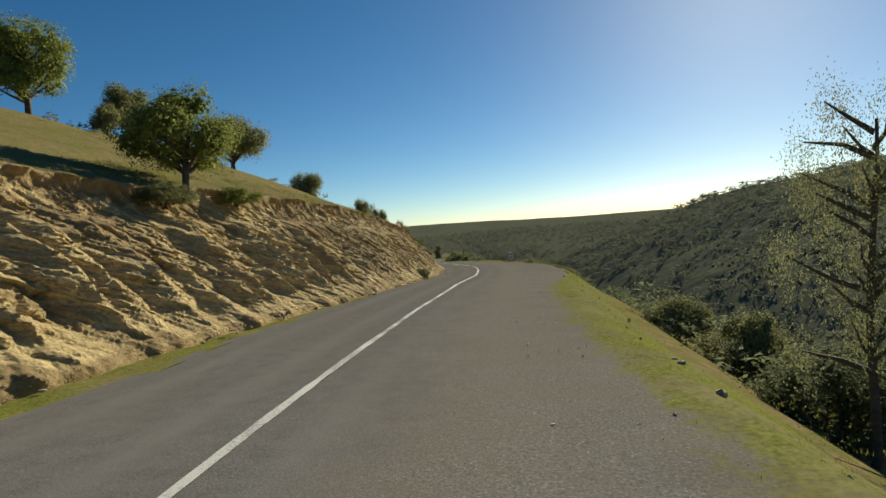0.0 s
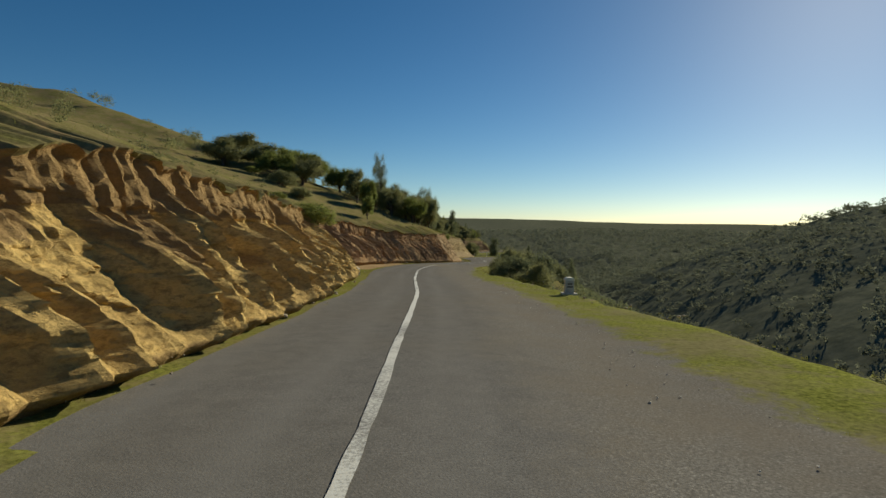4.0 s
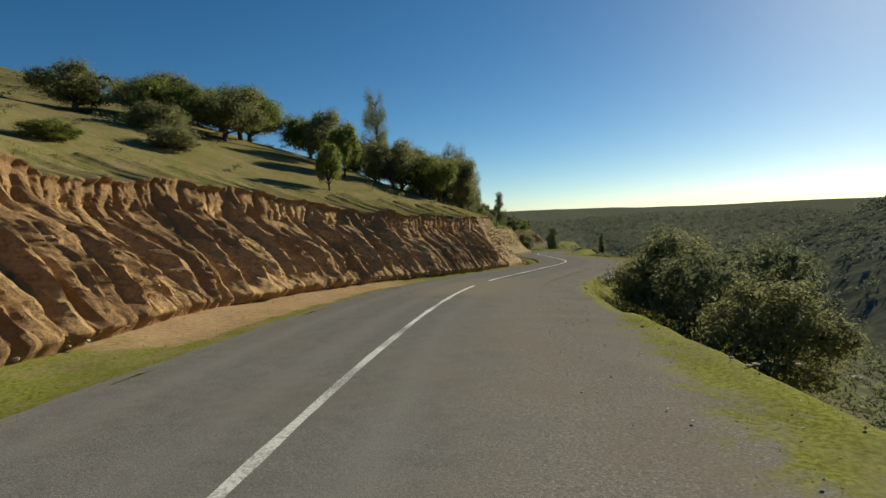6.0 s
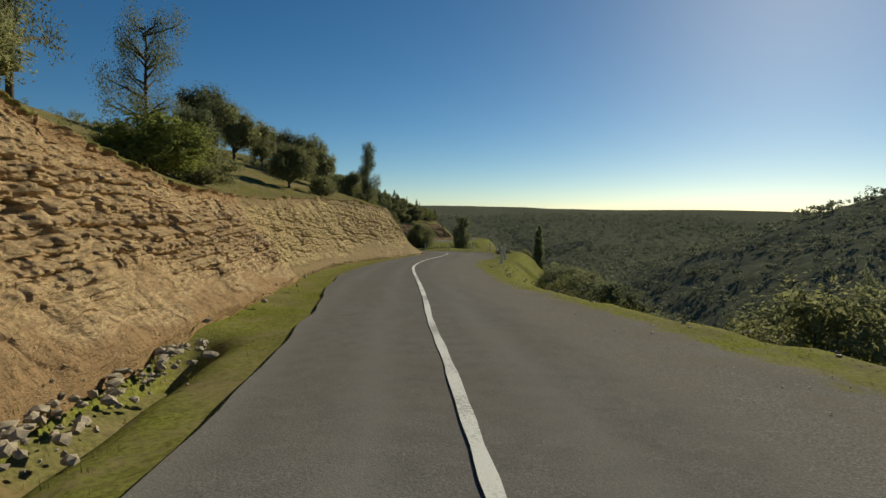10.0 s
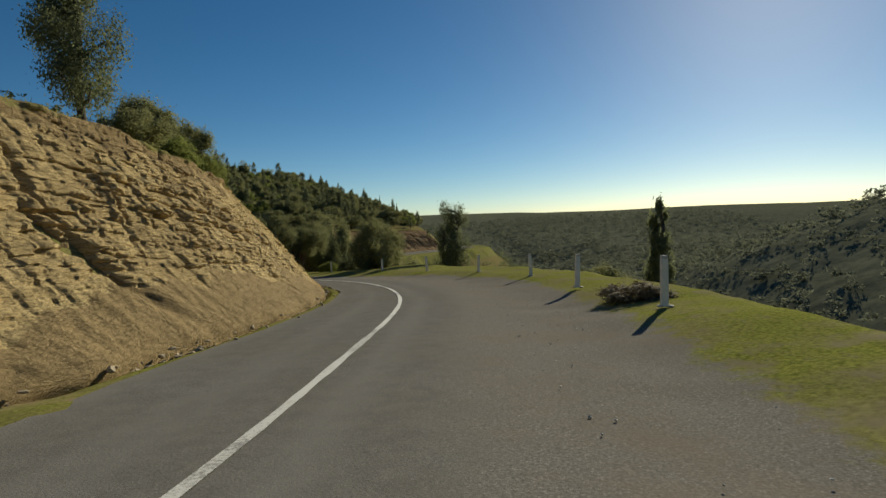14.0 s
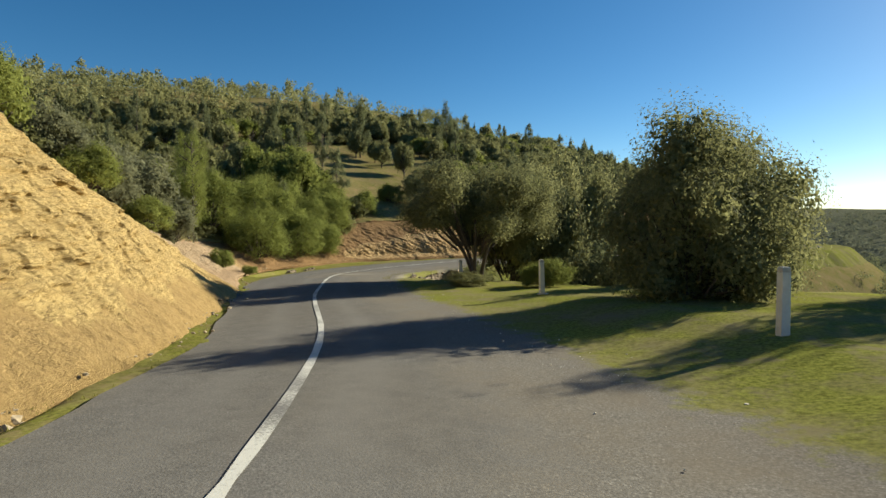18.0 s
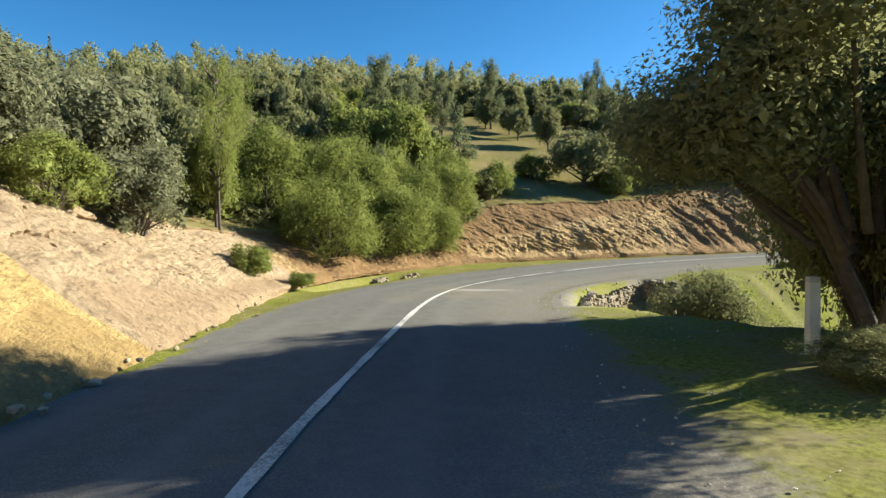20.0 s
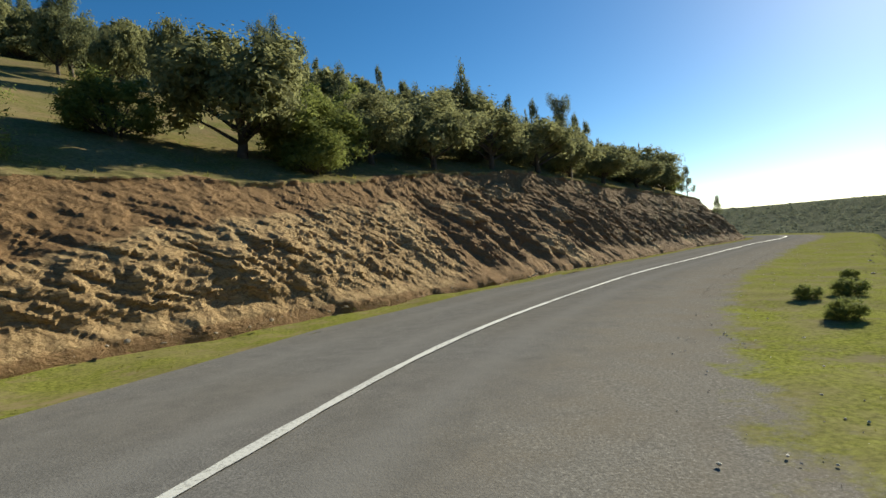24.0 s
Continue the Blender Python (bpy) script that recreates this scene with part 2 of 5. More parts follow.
def m_asphalt(nt, bs):
    p = coords(nt)
    fine = noise_tex(nt, p, 55, 3, .7)
    big = noise_tex(nt, p, .35, 4)
    mid = noise_tex(nt, p, 4, 4)
    c = ramp(nt, fine, [(.30, (.105, .099, .094)), (.52, (.155, .147, .139)), (.72, (.245, .233, .217))])
    c = mix(nt, ramp(nt, big, [(.40, grey(0)), (.62, grey(1))]), c, (.150, .136, .118), "MIX")
    c = mix(nt, .5, c, ramp(nt, fine, [(.3, (.105, .099, .094)), (.7, (.235, .222, .206))]))
    c = mix(nt, ramp(nt, mid, [(.35, grey(.25)), (.6, grey(0))]), c, (.085, .081, .077))
    c = mix(nt, ramp(nt, total(nt, attr(nt, "track"), noise_tex(nt, p, .7, 5, .6), .8), [(.3, grey(0)), (.9, grey(.55))]), c, (.190, .180, .168))
    c = mix(nt, ramp(nt, total(nt, attr(nt, "dust"), noise_tex(nt, p, .9, 5, .65), 1.2), [(.25, grey(0)), (.75, grey(.7))]), c, (.225, .19, .14))
    c = mix(nt, ramp(nt, total(nt, attr(nt, "scuff"), noise_tex(nt, p, 3.0, 6, .7), 1.0), [(.35, grey(0)), (.8, grey(.8))]), c, (.33, .31, .28))
    c = mix(nt, ramp(nt, total(nt, attr(nt, "loose"), noise_tex(nt, p, 1.1, 9, .8), 1.9), [(.22, grey(0)), (.85, grey(1))]), c, gravel_colour(nt, p))
    nt.links.new(c, bs.inputs["Base Color"])
    bs.inputs["Roughness"].default_value = .85
    bs.inputs["Specular IOR Level"].default_value = 0
    bump(nt, bs, fine, .38, .010)


def attr(nt, name):
    a = nt.nodes.new("ShaderNodeAttribute")
    a.attribute_name = name
    return a.outputs["Fac"]


def total(nt, a, b, k=1.0):
    """a + k * (b - 0.5)"""
    m = nt.nodes.new("ShaderNodeMath")
    m.operation = "MULTIPLY_ADD"
    nt.links.new(b, m.inputs[0])
    m.inputs[1].default_value = k
    n = nt.nodes.new("ShaderNodeMath")
    n.operation = "SUBTRACT"
    nt.links.new(a, n.inputs[0])
    n.inputs[1].default_value = .5 * k
    nt.links.new(n.outputs[0], m.inputs[2])
    return m.outputs[0]


def gravel_colour(nt, p):
    c = ramp(nt, noise_tex(nt, p, 42, 4, .8), [(.30, (.098, .090, .080)), (.5, (.180, .166, .147)), (.62, (.26, .24, .212)), (.70, (.44, .41, .37))])
    return mix(nt, ramp(nt, noise_tex(nt, p, .8, 6, .7), [(.42, grey(.0)), (.66, grey(.55))]), c, (.185, .155, .118))


def m_grass(moss, dry, bare, lush=.5, mask=None):
    def build(nt, bs):
        p = coords(nt)
        fine = noise_tex(nt, p, 18, 4, .7)
        c1 = mix(nt, ramp(nt, fine, [(.35, grey(0)), (.65, grey(1))]), tuple(.42 * a for a in moss), tuple(1.1 * a for a in moss))
        c2 = mix(nt, ramp(nt, noise_tex(nt, p, 9, 5, .7), [(.35, grey(0)), (.65, grey(1))]), tuple(.6 * a for a in dry), dry)
        patch = ramp(nt, noise_tex(nt, p, .55, 8, .72), [(lush - .10, grey(0)), (lush + .10, grey(1))])
        c = mix(nt, patch, c1, c2)
        c = mix(nt, ramp(nt, noise_tex(nt, p, 1.3, 6, .7), [(.53, grey(0)), (.66, grey(.8))]), c, bare)
        if mask == "gravel":
            c = mix(nt, ramp(nt, total(nt, attr(nt, "gravel"), noise_tex(nt, p, 1.4, 9, .78), 1.9), [(.36, grey(0)), (.66, grey(1))]), c, gravel_colour(nt, p))
        elif mask == "earth":
            earth = mix(nt, ramp(nt, noise_tex(nt, p, 7, 6, .7), [(.35, grey(0)), (.65, grey(1))]), (.27, .18, .10), (.42, .29, .165))
            c = mix(nt, ramp(nt, total(nt, attr(nt, "earth"), noise_tex(nt, p, 1.2, 7, .75), 1.3), [(.35, grey(0)), (.70, grey(1))]), c, earth)
        elif mask == "woods":
            wood = mix(nt, ramp(nt, noise_tex(nt, p, .25, 6, .75), [(.35, grey(0)), (.65, grey(1))]), (.070, .076, .056), (.155, .155, .108))
            c = mix(nt, attr(nt, "woods"), c, wood)
        nt.links.new(c, bs.inputs["Base Color"])
        bs.inputs["Roughness"].default_value = .95
        bs.inputs["Specular IOR Level"].default_value = 0
        bump(nt, bs, noise_tex(nt, p, 24, 6, .8), .25, .010)
    return build


def m_rock(light, mid, dark, soil, dip=0.0, squash=5, joint=1.6, crack=.8):
    def build(nt, bs):
        p = coords(nt)
        ps = coords(nt, (1, 1, squash), (radians(-dip), 0, 0))
        pj = coords(nt, (1, 1, 1 + .8 * (squash - 1)), (radians(-dip), 0, 0))
        band = noise_tex(nt, ps, .8, 6, .7)
        fine = noise_tex(nt, p, 6, 7, .75)
        grit = noise_tex(nt, ps, 9, 6, .75)
        c = ramp(nt, band, [(.34, mid), (.47, light), (.55, mid), (.66, light), (.76, mid)])
        c = mix(nt, ramp(nt, grit, [(.36, grey(.65)), (.52, grey(0))]), c, dark)
        c = mix(nt, ramp(nt, noise_tex(nt, p, .45, 4, .6), [(.45, grey(0)), (.62, grey(.55))]), c, tuple(.5 * a + .5 * q for a, q in zip(mid, soil)))
        jv = nd(nt, "ShaderNodeTexVoronoi", Scale=joint)
        jv.feature = "DISTANCE_TO_EDGE"
        wob = nt.nodes.new("ShaderNodeVectorMath")
        wob.operation = "MULTIPLY_ADD"
        wn_ = nd(nt, "ShaderNodeTexNoise", Scale=2.2, Detail=5)
        nt.links.new(p, wn_.inputs["Vector"])
        nt.links.new(wn_.outputs["Color"], wob.inputs[0])
        wob.inputs[1].default_value = (1.0, 1.0, 1.6)
        nt.links.new(pj, wob.inputs[2])
        nt.links.new(wob.outputs[0], jv.inputs["Vector"])
        c = mix(nt, ramp(nt, jv.outputs["Distance"], [(.0, grey(crack)), (.045, grey(0))]), c, tuple(.7 * q for q in dark))
        c = mix(nt, 1.0, c, ramp(nt, noise_tex(nt, ps, 1.7, 7, .7), [(.32, grey(.58)), (.5, grey(.95)), (.68, grey(1.0))]), "MULTIPLY")
        c = mix(nt, 1.0, c, ramp(nt, noise_tex(nt, ps, 4.5, 5, .65), [(.36, grey(.62)), (.5, grey(1.0))]), "MULTIPLY")
        dirt = mix(nt, ramp(nt, fine, [(.35, grey(0)), (.65, grey(1))]), tuple(.62 * q for q in soil), tuple(1.15 * q for q in soil))
        c = mix(nt, ramp(nt, total(nt, attr(nt, "soil"), noise_tex(nt, p, 2.4, 6, .75), .9), [(.40, grey(0)), (.60, grey(1))]), c, dirt)
        c = mix(nt, .22, c, mix(nt, ramp(nt, noise_tex(nt, p, 30, 4, .7), [(.3, grey(0)), (.7, grey(1))]), dark, light))
        nt.links.new(c, bs.inputs["Base Color"])
        bs.inputs["Roughness"].default_value = .93
        bs.inputs["Specular IOR Level"].default_value = .05
        both = nt.nodes.new("ShaderNodeMath")
        both.operation = "ADD"
        nt.links.new(fine, both.inputs[0])
        nt.links.new(grit, both.inputs[1])
        deep = nt.nodes.new("ShaderNodeMath")
        deep.operation = "MULTIPLY_ADD"
        nt.links.new(ramp(nt, jv.outputs["Distance"], [(.0, grey(0)), (.07, grey(1))]), deep.inputs[0])
        deep.inputs[1].default_value = .22 * crack
        nt.links.new(both.outputs[0], deep.inputs[2])
        bump(nt, bs, deep.outputs[0], .9, .07)
    return build


def m_leaf(dark, light, through=.35, gloss=.04):
    def build(nt, bs):
        g = nt.nodes.new("ShaderNodeNewGeometry")
        o = nt.nodes.new("ShaderNodeObjectInfo")
        c = ramp(nt, g.outputs["Random Per Island"], [(0, tuple(.75 * a + .25 * b for a, b in zip(dark, light))), (.6, tuple(.45 * a + .55 * b for a, b in zip(dark, light))), (1, light)])
        c = mix(nt, ramp(nt, o.outputs["Random"], [(0, grey(.0)), (1, grey(.45))]), c, dark)
        nt.links.new(c, bs.inputs["Base Color"])
        bs.inputs["Roughness"].default_value = .8
        bs.inputs["Specular IOR Level"].default_value = gloss
        tr = nt.nodes.new("ShaderNodeBsdfTranslucent")
        nt.links.new(c, tr.inputs["Color"])
        mx = nt.nodes.new("ShaderNodeMixShader")
        mx.inputs[0].default_value = through
        nt.links.new(bs.outputs[0], mx.inputs[1])
        nt.links.new(tr.outputs[0], mx.inputs[2])
        nt.links.new(mx.outputs[0], nt.nodes["Material Output"].inputs["Surface"])
    return build


def m_plain(col, rough=.8, var=.25, scale=6):
    def build(nt, bs):
        p = coords(nt)
        c = ramp(nt, noise_tex(nt, p, scale, 5, .65), [(.3, tuple(a * (1 - var) for a in col)), (.7, tuple(min(1, a * (1 + var * .6)) for a in col))])
        nt.links.new(c, bs.inputs["Base Color"])
        bs.inputs["Roughness"].default_value = rough
        bump(nt, bs, noise_tex(nt, p, scale * 5, 4, .7), .3, .01)
    return build


def m_paint(nt, bs):
    p = coords(nt)
    worn = noise_tex(nt, p, 30, 5, .8)
    wide = noise_tex(nt, p, .6, 3)
    s = nt.nodes.new("ShaderNodeMath")
    s.operation = "ADD"
    nt.links.new(worn, s.inputs[0])
    nt.links.new(wide, s.inputs[1])
    c = ramp(nt, s.outputs[0], [(.78, (.16, .152, .144)), (.94, (.40, .39, .36)), (1.06, (.56, .55, .51))])
    nt.links.new(c, bs.inputs["Base Color"])
    bs.inputs["Roughness"].default_value = .7
    bump(nt, bs, worn, .3, .008)


ASPHALT = mat("asphalt", m_asphalt)
PAINT = mat("road_paint", m_paint)
TURF = mat("verge_turf", m_grass((.235, .245, .060), (.245, .22, .105), (.20, .17, .11), .53, "gravel"))
TURF_LEFT = mat("ditch_turf", m_grass((.215, .22, .052), (.24, .21, .09), (.24, .185, .105), .53, "earth"))
HILL = mat("hill_turf", m_grass((.20, .19, .065), (.25, .205, .10), (.27, .185, .10), .48, "woods"))
ROCK_OCHRE = mat("ochre_rock", m_rock((.84, .655, .345), (.71, .53, .27), (.36, .255, .135), (.37, .26, .135), 33, 4, 1.5, .6))
ROCK_YELLOW = mat("yellow_clay", m_rock((.80, .56, .215), (.68, .455, .165), (.36, .235, .105), (.29, .185, .09), 0, 2, 1.2, .3))
ROCK_RED = mat("red_clay", m_rock((.62, .395, .195), (.50, .305, .145), (.26, .155, .08), (.29, .175, .09), 15, 1.5, 1.6, .2))
ROCK_PALE = mat("pale_red_rock", m_rock((.56, .40, .21), (.45, .30, .15), (.20, .122, .066), (.215, .125, .062), 30, 3, 1.6, .7))
ROCK_PINK = mat("broken_shale", m_rock((.74, .535, .30), (.61, .42, .225), (.30, .195, .108), (.39, .24, .12), 0, 4, 3.2, .6))
ROCK_TAN = mat("tan_sandstone", m_rock((.73, .555, .285), (.61, .445, .215), (.30, .21, .11), (.29, .205, .105), 2, 7, 2.2, .9))
ROCK_BEIGE = mat("beige_marl", m_rock((.68, .50, .225), (.56, .40, .175), (.30, .205, .095), (.38, .255, .115), -8, 6, 2.2, .95))
BARK = mat("bark", m_plain((.09, .07, .055), .95, .45, 9))
CONCRETE = mat("weathered_concrete", m_plain((.50, .48, .43), .85, .25, 7))
WHITEWASH = mat("white_painted_concrete", m_plain((.72, .70, .64), .8, .15, 5))
DARKCAP = mat("dark_cap", m_plain((.06, .055, .05), .7, .3, 10))
STONE = mat("loose_stone", m_plain((.36, .29, .20), .9, .45, 12))
PALE_STONE = mat("pale_stone", m_plain((.58, .53, .45), .9, .25, 12))
LEAF_OLIVE = mat("olive_leaves", m_leaf((.155, .160, .072), (.36, .355, .170), .50))
LEAF_GREEN = mat("green_leaves", m_leaf((.150, .175, .046), (.35, .375, .118), .52))
LEAF_DARK = mat("dark_needles", m_leaf((.105, .120, .064), (.24, .255, .135), .48))
LEAF_GREY = mat("grey_green_leaves", m_leaf((.13, .135, .08), (.31, .31, .185), .5))
LEAF_DRY = mat("dry_twigs", m_leaf((.12, .095, .06), (.26, .21, .14), .2))
BLADE = mat("grass_blades", m_leaf((.17, .18, .03), (.34, .29, .10), .45))
# greyer and paler than dark_needles: valley haze is mixed into this colour
WOODS = mat("hazed_far_foliage", m_leaf((.13, .14, .10), (.25, .26, .18), .4, 0))


# ---------------------------------------------------------------- building helpers
def mesh_of(name, verts, faces, material, smooth=False):
    me = bpy.data.meshes.new(name)
    v = np.asarray(verts, np.float32)
    f = np.asarray(faces, np.int32)
    n = f.shape[1]
    me.vertices.add(len(v))
    me.vertices.foreach_set("co", v.ravel())
    me.loops.add(f.size)
    me.loops.foreach_set("vertex_index", f.ravel())
    me.polygons.add(len(f))
    me.polygons.foreach_set("loop_start", np.arange(0, f.size, n, dtype=np.int32))
    me.polygons.foreach_set("loop_total", np.full(len(f), n, np.int32))
    me.polygons.foreach_set("use_smooth", np.full(len(f), smooth))
    me.update(calc_edges=True)
    me.materials.append(material)
    return me


def grid_faces(nu, nv):
    i, j = np.meshgrid(np.arange(nu - 1), np.arange(nv - 1), indexing="ij")
    a = i * nv + j
    return np.stack([a, a + nv, a + nv + 1, a + 1], -1).reshape(-1, 4)


def strip(name, s, d, h, material, smooth=True):
    """A sheet over chainages s (n) and offsets d (n, m), at heights h (n, m) over the road."""
    x, y, z = place(s[:, None], d)
    v = np.stack([x, y, z + h], -1).reshape(-1, 3)
    return new(name, mesh_of(name, v, grid_faces(*d.shape), material, smooth))


def mask(ob, name, values):
    a = ob.data.attributes.new(name, "FLOAT", "POINT")
    a.data.foreach_set("value", np.asarray(values, np.float32).ravel())


def bm_mesh(name, bm, material):
    me = bpy.data.meshes.new(name)
    bm.to_mesh(me)
    bm.free()
    me.materials.append(material)
    return me


def part(name, data, parent, label="", at=None):
    """Links a mesh as one part of a thing."""
    ob = new(name, data)
    ob.parent = parent
    if at is not None:
        ob.matrix_basis = at
    return tagged(ob, label) if label else ob


# ---------------------------------------------------------------- ground
def spread(lo, hi, fine, far, growth=1.10):
    """Coordinates: even between lo and hi, then wider and wider out to far."""
    mid = list(np.arange(lo, hi, fine))
    a, st, b, st2 = mid[0], fine, mid[-1], fine
    left, right = [], []
    while a > -far:
        st *= growth
        a -= st
        left.append(a)
    while b < far:
        st2 *= growth
        b += st2
        right.append(b)
    return np.array(left[::-1] + mid + right)


gx, gy = spread(-75, 40, 1.0, 4500), spread(-20, 330, 1.0, 4500)
GX, GY = np.meshgrid(gx, gy, indexing="ij")
GZ = terrain(GX, GY)
gs, gd, _ = nearest(GX, GY)
soft_z = GZ.copy()
for _ in range(6):
    soft_z[1:-1, 1:-1] = (soft_z[1:-1, 1:-1] * 2 + soft_z[:-2, 1:-1] + soft_z[2:, 1:-1] + soft_z[1:-1, :-2] + soft_z[1:-1, 2:]) / 6
rim_at = CUT_BASE(gs) + CUT_RISE(gs) * BATTER(gs)
away = np.maximum(-gd - rim_at, gd - VERGE_R(gs))
blend = step(4, 14, away)
GZ = GZ * (1 - blend) + soft_z * blend
GZ += (fbm(GX / 5, GY / 5, 21) - .5) * 0.9 * step(1.5, 8, away)
GZ -= 0.7 * (1 - step(0.6, 3.0, away))
ground = new("ground", mesh_of("ground", np.stack([GX, GY, GZ], -1).reshape(-1, 3), grid_faces(len(gx), len(gy)), HILL, True))
mask(ground, "woods", np.maximum(step(3, 14, gd - VERGE_R(gs)), step(420, 700, np.hypot(GX, GY - 150))))
tagged(ground, "hilly scrub ground with thin grass and reddish soil", "ground", kind="structure")


def ground_at(x, y):
    """Level of the ground sheet at one place."""
    i = int(np.clip(np.searchsorted(gx, x) - 1, 0, len(gx) - 2))
    j = int(np.clip(np.searchsorted(gy, y) - 1, 0, len(gy) - 2))
    u, v = (x - gx[i]) / (gx[i + 1] - gx[i]), (y - gy[j]) / (gy[j + 1] - gy[j])
    return float((GZ[i, j] * (1 - u) + GZ[i + 1, j] * u) * (1 - v) + (GZ[i, j + 1] * (1 - u) + GZ[i + 1, j + 1] * u) * v)


# road: asphalt, gravel shoulder, verges, the cut face
rs = np.arange(2, END - 2, 0.5)


def edge(s, seed, amp):
    return (fbm(s / 3.0, s * 0 + seed, seed, 4) - .5) * amp


aL, aR = ASPHALT_L(rs) + edge(rs, 1, .35), ASPHALT_R(rs) + edge(rs, 2, .22)
u = np.linspace(0, 1, 13)[None, :]
dd = -aL[:, None] + (aL + aR)[:, None] * u
camber = -0.02 * np.abs(dd)
road = tagged(strip("road", rs, dd, camber + .012 * (fbm(rs[:, None] / 2, dd / 1.5, 4) - .5), ASPHALT), "worn grey asphalt road winding along the hillside", "road", kind="structure")


streak = np.exp(-((rs[:, None] - 286.2 - .55 * dd) / .34) ** 2) * step(-.4, .2, dd) * (1 - step(2.0, 2.6, dd))
mask(road, "scuff", 1.15 * streak)
mask(road, "dust", .8 * np.exp(-((rs[:, None] - 290.5) / 2.6) ** 2 - ((dd - 2.3) / .7) ** 2) + (np.exp(-((rs - 150) / 5.0) ** 2) + .55 * np.exp(-((rs - 286) / 3.5) ** 2))[:, None] * 1.0 * np.exp(-((dd - .4) / 2.6) ** 2) + .12 * step(.75, 1, u) * np.ones((len(rs), 1)))
mask(road, "track", np.exp(-((np.abs(np.abs(dd) - 1.45) - .68) / .30) ** 2) + 0 * rs[:, None])
mask(road, "loose", (step(.55, 1.0, u) * 1.0 + .5 * (1 - step(0, .06, u))) * np.ones((len(rs), 1)))


LINE_AT = table([(0, 0), (162, 0), (168, .12), (176, .12), (183, 0), (196, -.05), (203, -.30), (209, -.24), (214, -.04), (218, .06), (227, .25), (237, .24), (247, .15), (262, .10), (270, 0), (286, 0), (291, -.12), (303, -.15), (311, -.05), (460, 0)])


def line_piece(a, b, width=.13):
    s = np.arange(a, b + .01, .25)
    wob = (fbm(s / 6, s * 0 + 3, 31, 2) - .5) * .10 + LINE_AT(s)
    rag = (fbm(s / .5, s * 0, 33, 3) - .5) * .03
    dl = np.stack([wob - width / 2 - rag, wob + width / 2 + rag], 1)
    return strip("lane_line", s, dl, np.full(dl.shape, 0.010), PAINT)


for a, b in ((3, 149.6), (152.0, 372)):
    tagged(line_piece(a, b, .11 if a < 280 else .095), "worn white centre line painted on asphalt", "lane line", kind="structure")

vs = np.arange(2, END - 2, 0.3)
aR2, vR = ASPHALT_R(vs) + edge(vs, 2, .22), VERGE_R(vs) + edge(vs, 6, .7)
u = np.linspace(0, 1, 26)[None, :]
w_in, w_out = aR2 - .25, vR + 4.5
dd = w_in[:, None] + (w_out - w_in)[:, None] * u
over = dd - vR[:, None]
hh = -0.062 + (fbm(vs[:, None] / .8, dd / .8, 8, 4) - .5) * (.02 + .08 * step(.1, .9, dd - aR2[:, None])) + (fbm(vs[:, None] / 4, dd / 4, 12, 3) - .5) * .22 * step(.4, 2, dd - aR2[:, None])
hh = np.where(over > -.3, hh - np.where(vs > 275, .95, .70)[:, None] * np.clip(over + .15, 0, 9) ** 1.1, hh)
hh += 0.30 * step(210, 225, vs)[:, None] * (1 - step(262, 275, vs)[:, None]) * step(1.0, 4.0, dd - aR2[:, None]) * (over < 1)
hh -= 1.5 * (step(282.8, 283.5, vs) * (1 - step(294.0, 294.8, vs)))[:, None] * step(3.55, 3.85, dd)
# broad gravel apron on the outside of the bends
apron = table([(0, .9), (60, 1.2), (70, 3.0), (92, 3.0), (100, 1.2), (130, .5), (140, 1.6), (160, 1.6), (172, 1.8), (186, 1.0), (196, .5), (215, .7), (226, 2.2), (250, 2.4), (262, .8), (276, .4), (284, .8), (300, .6), (460, .6)])
verge = strip("verge_right", vs, dd, hh, TURF)
mask(verge, "gravel", np.clip(.5 + (apron(vs)[:, None] - (dd - aR2[:, None])) / 1.3, 0, 1) * (1 - step(-.6, .3, over)) + (.38 * step(281, 284, vs) * (1 - step(295, 299, vs)))[:, None] * step(.3, 1.0, dd - aR2[:, None]))
tagged(verge, "mossy grass verge with a gravel shoulder above the drop", "verge", kind="structure")

aL2, bL = ASPHALT_L(vs) + edge(vs, 1, .35), CUT_BASE(vs)
u = np.linspace(0, 1, 16)[None, :]
dd = -(aL2 - .25)[:, None] - (bL + .5 - aL2 + .25)[:, None].clip(.3) * u
hh = -0.07 + (fbm(vs[:, None] / .9, dd / .9, 28, 4) - .5) * .12
hh = hh - 0.12 * np.sin(np.pi * np.clip(u, 0, 1)) * step(.8, 2, (bL - aL2)[:, None])
# open drain between verge and rock
drain = np.maximum.reduce([step(a, a + 2, vs) * (1 - step(c - 2, c, vs)) for a, c in ((86, 97), (172, 186), (225, 262), (286, 292))])
hh = hh - (.55 * drain)[:, None] * np.exp(-((u - .62) / .14) ** 2)
verge_l = strip("verge_left", vs, dd, hh, TURF_LEFT)
mask(verge_l, "earth", (.15 + .75 * step(137, 141, vs) * (1 - step(150, 157, vs)))[:, None] * step(.05, .35, u) + .35 * step(.6, 1, u))
tagged(verge_l, "thin mossy strip between the asphalt and the cut slope", "verge", kind="structure")


def ridged(x, y, seed):
    return 1 - np.abs(2 * fbm(x, y, seed, 3) - 1) * 2


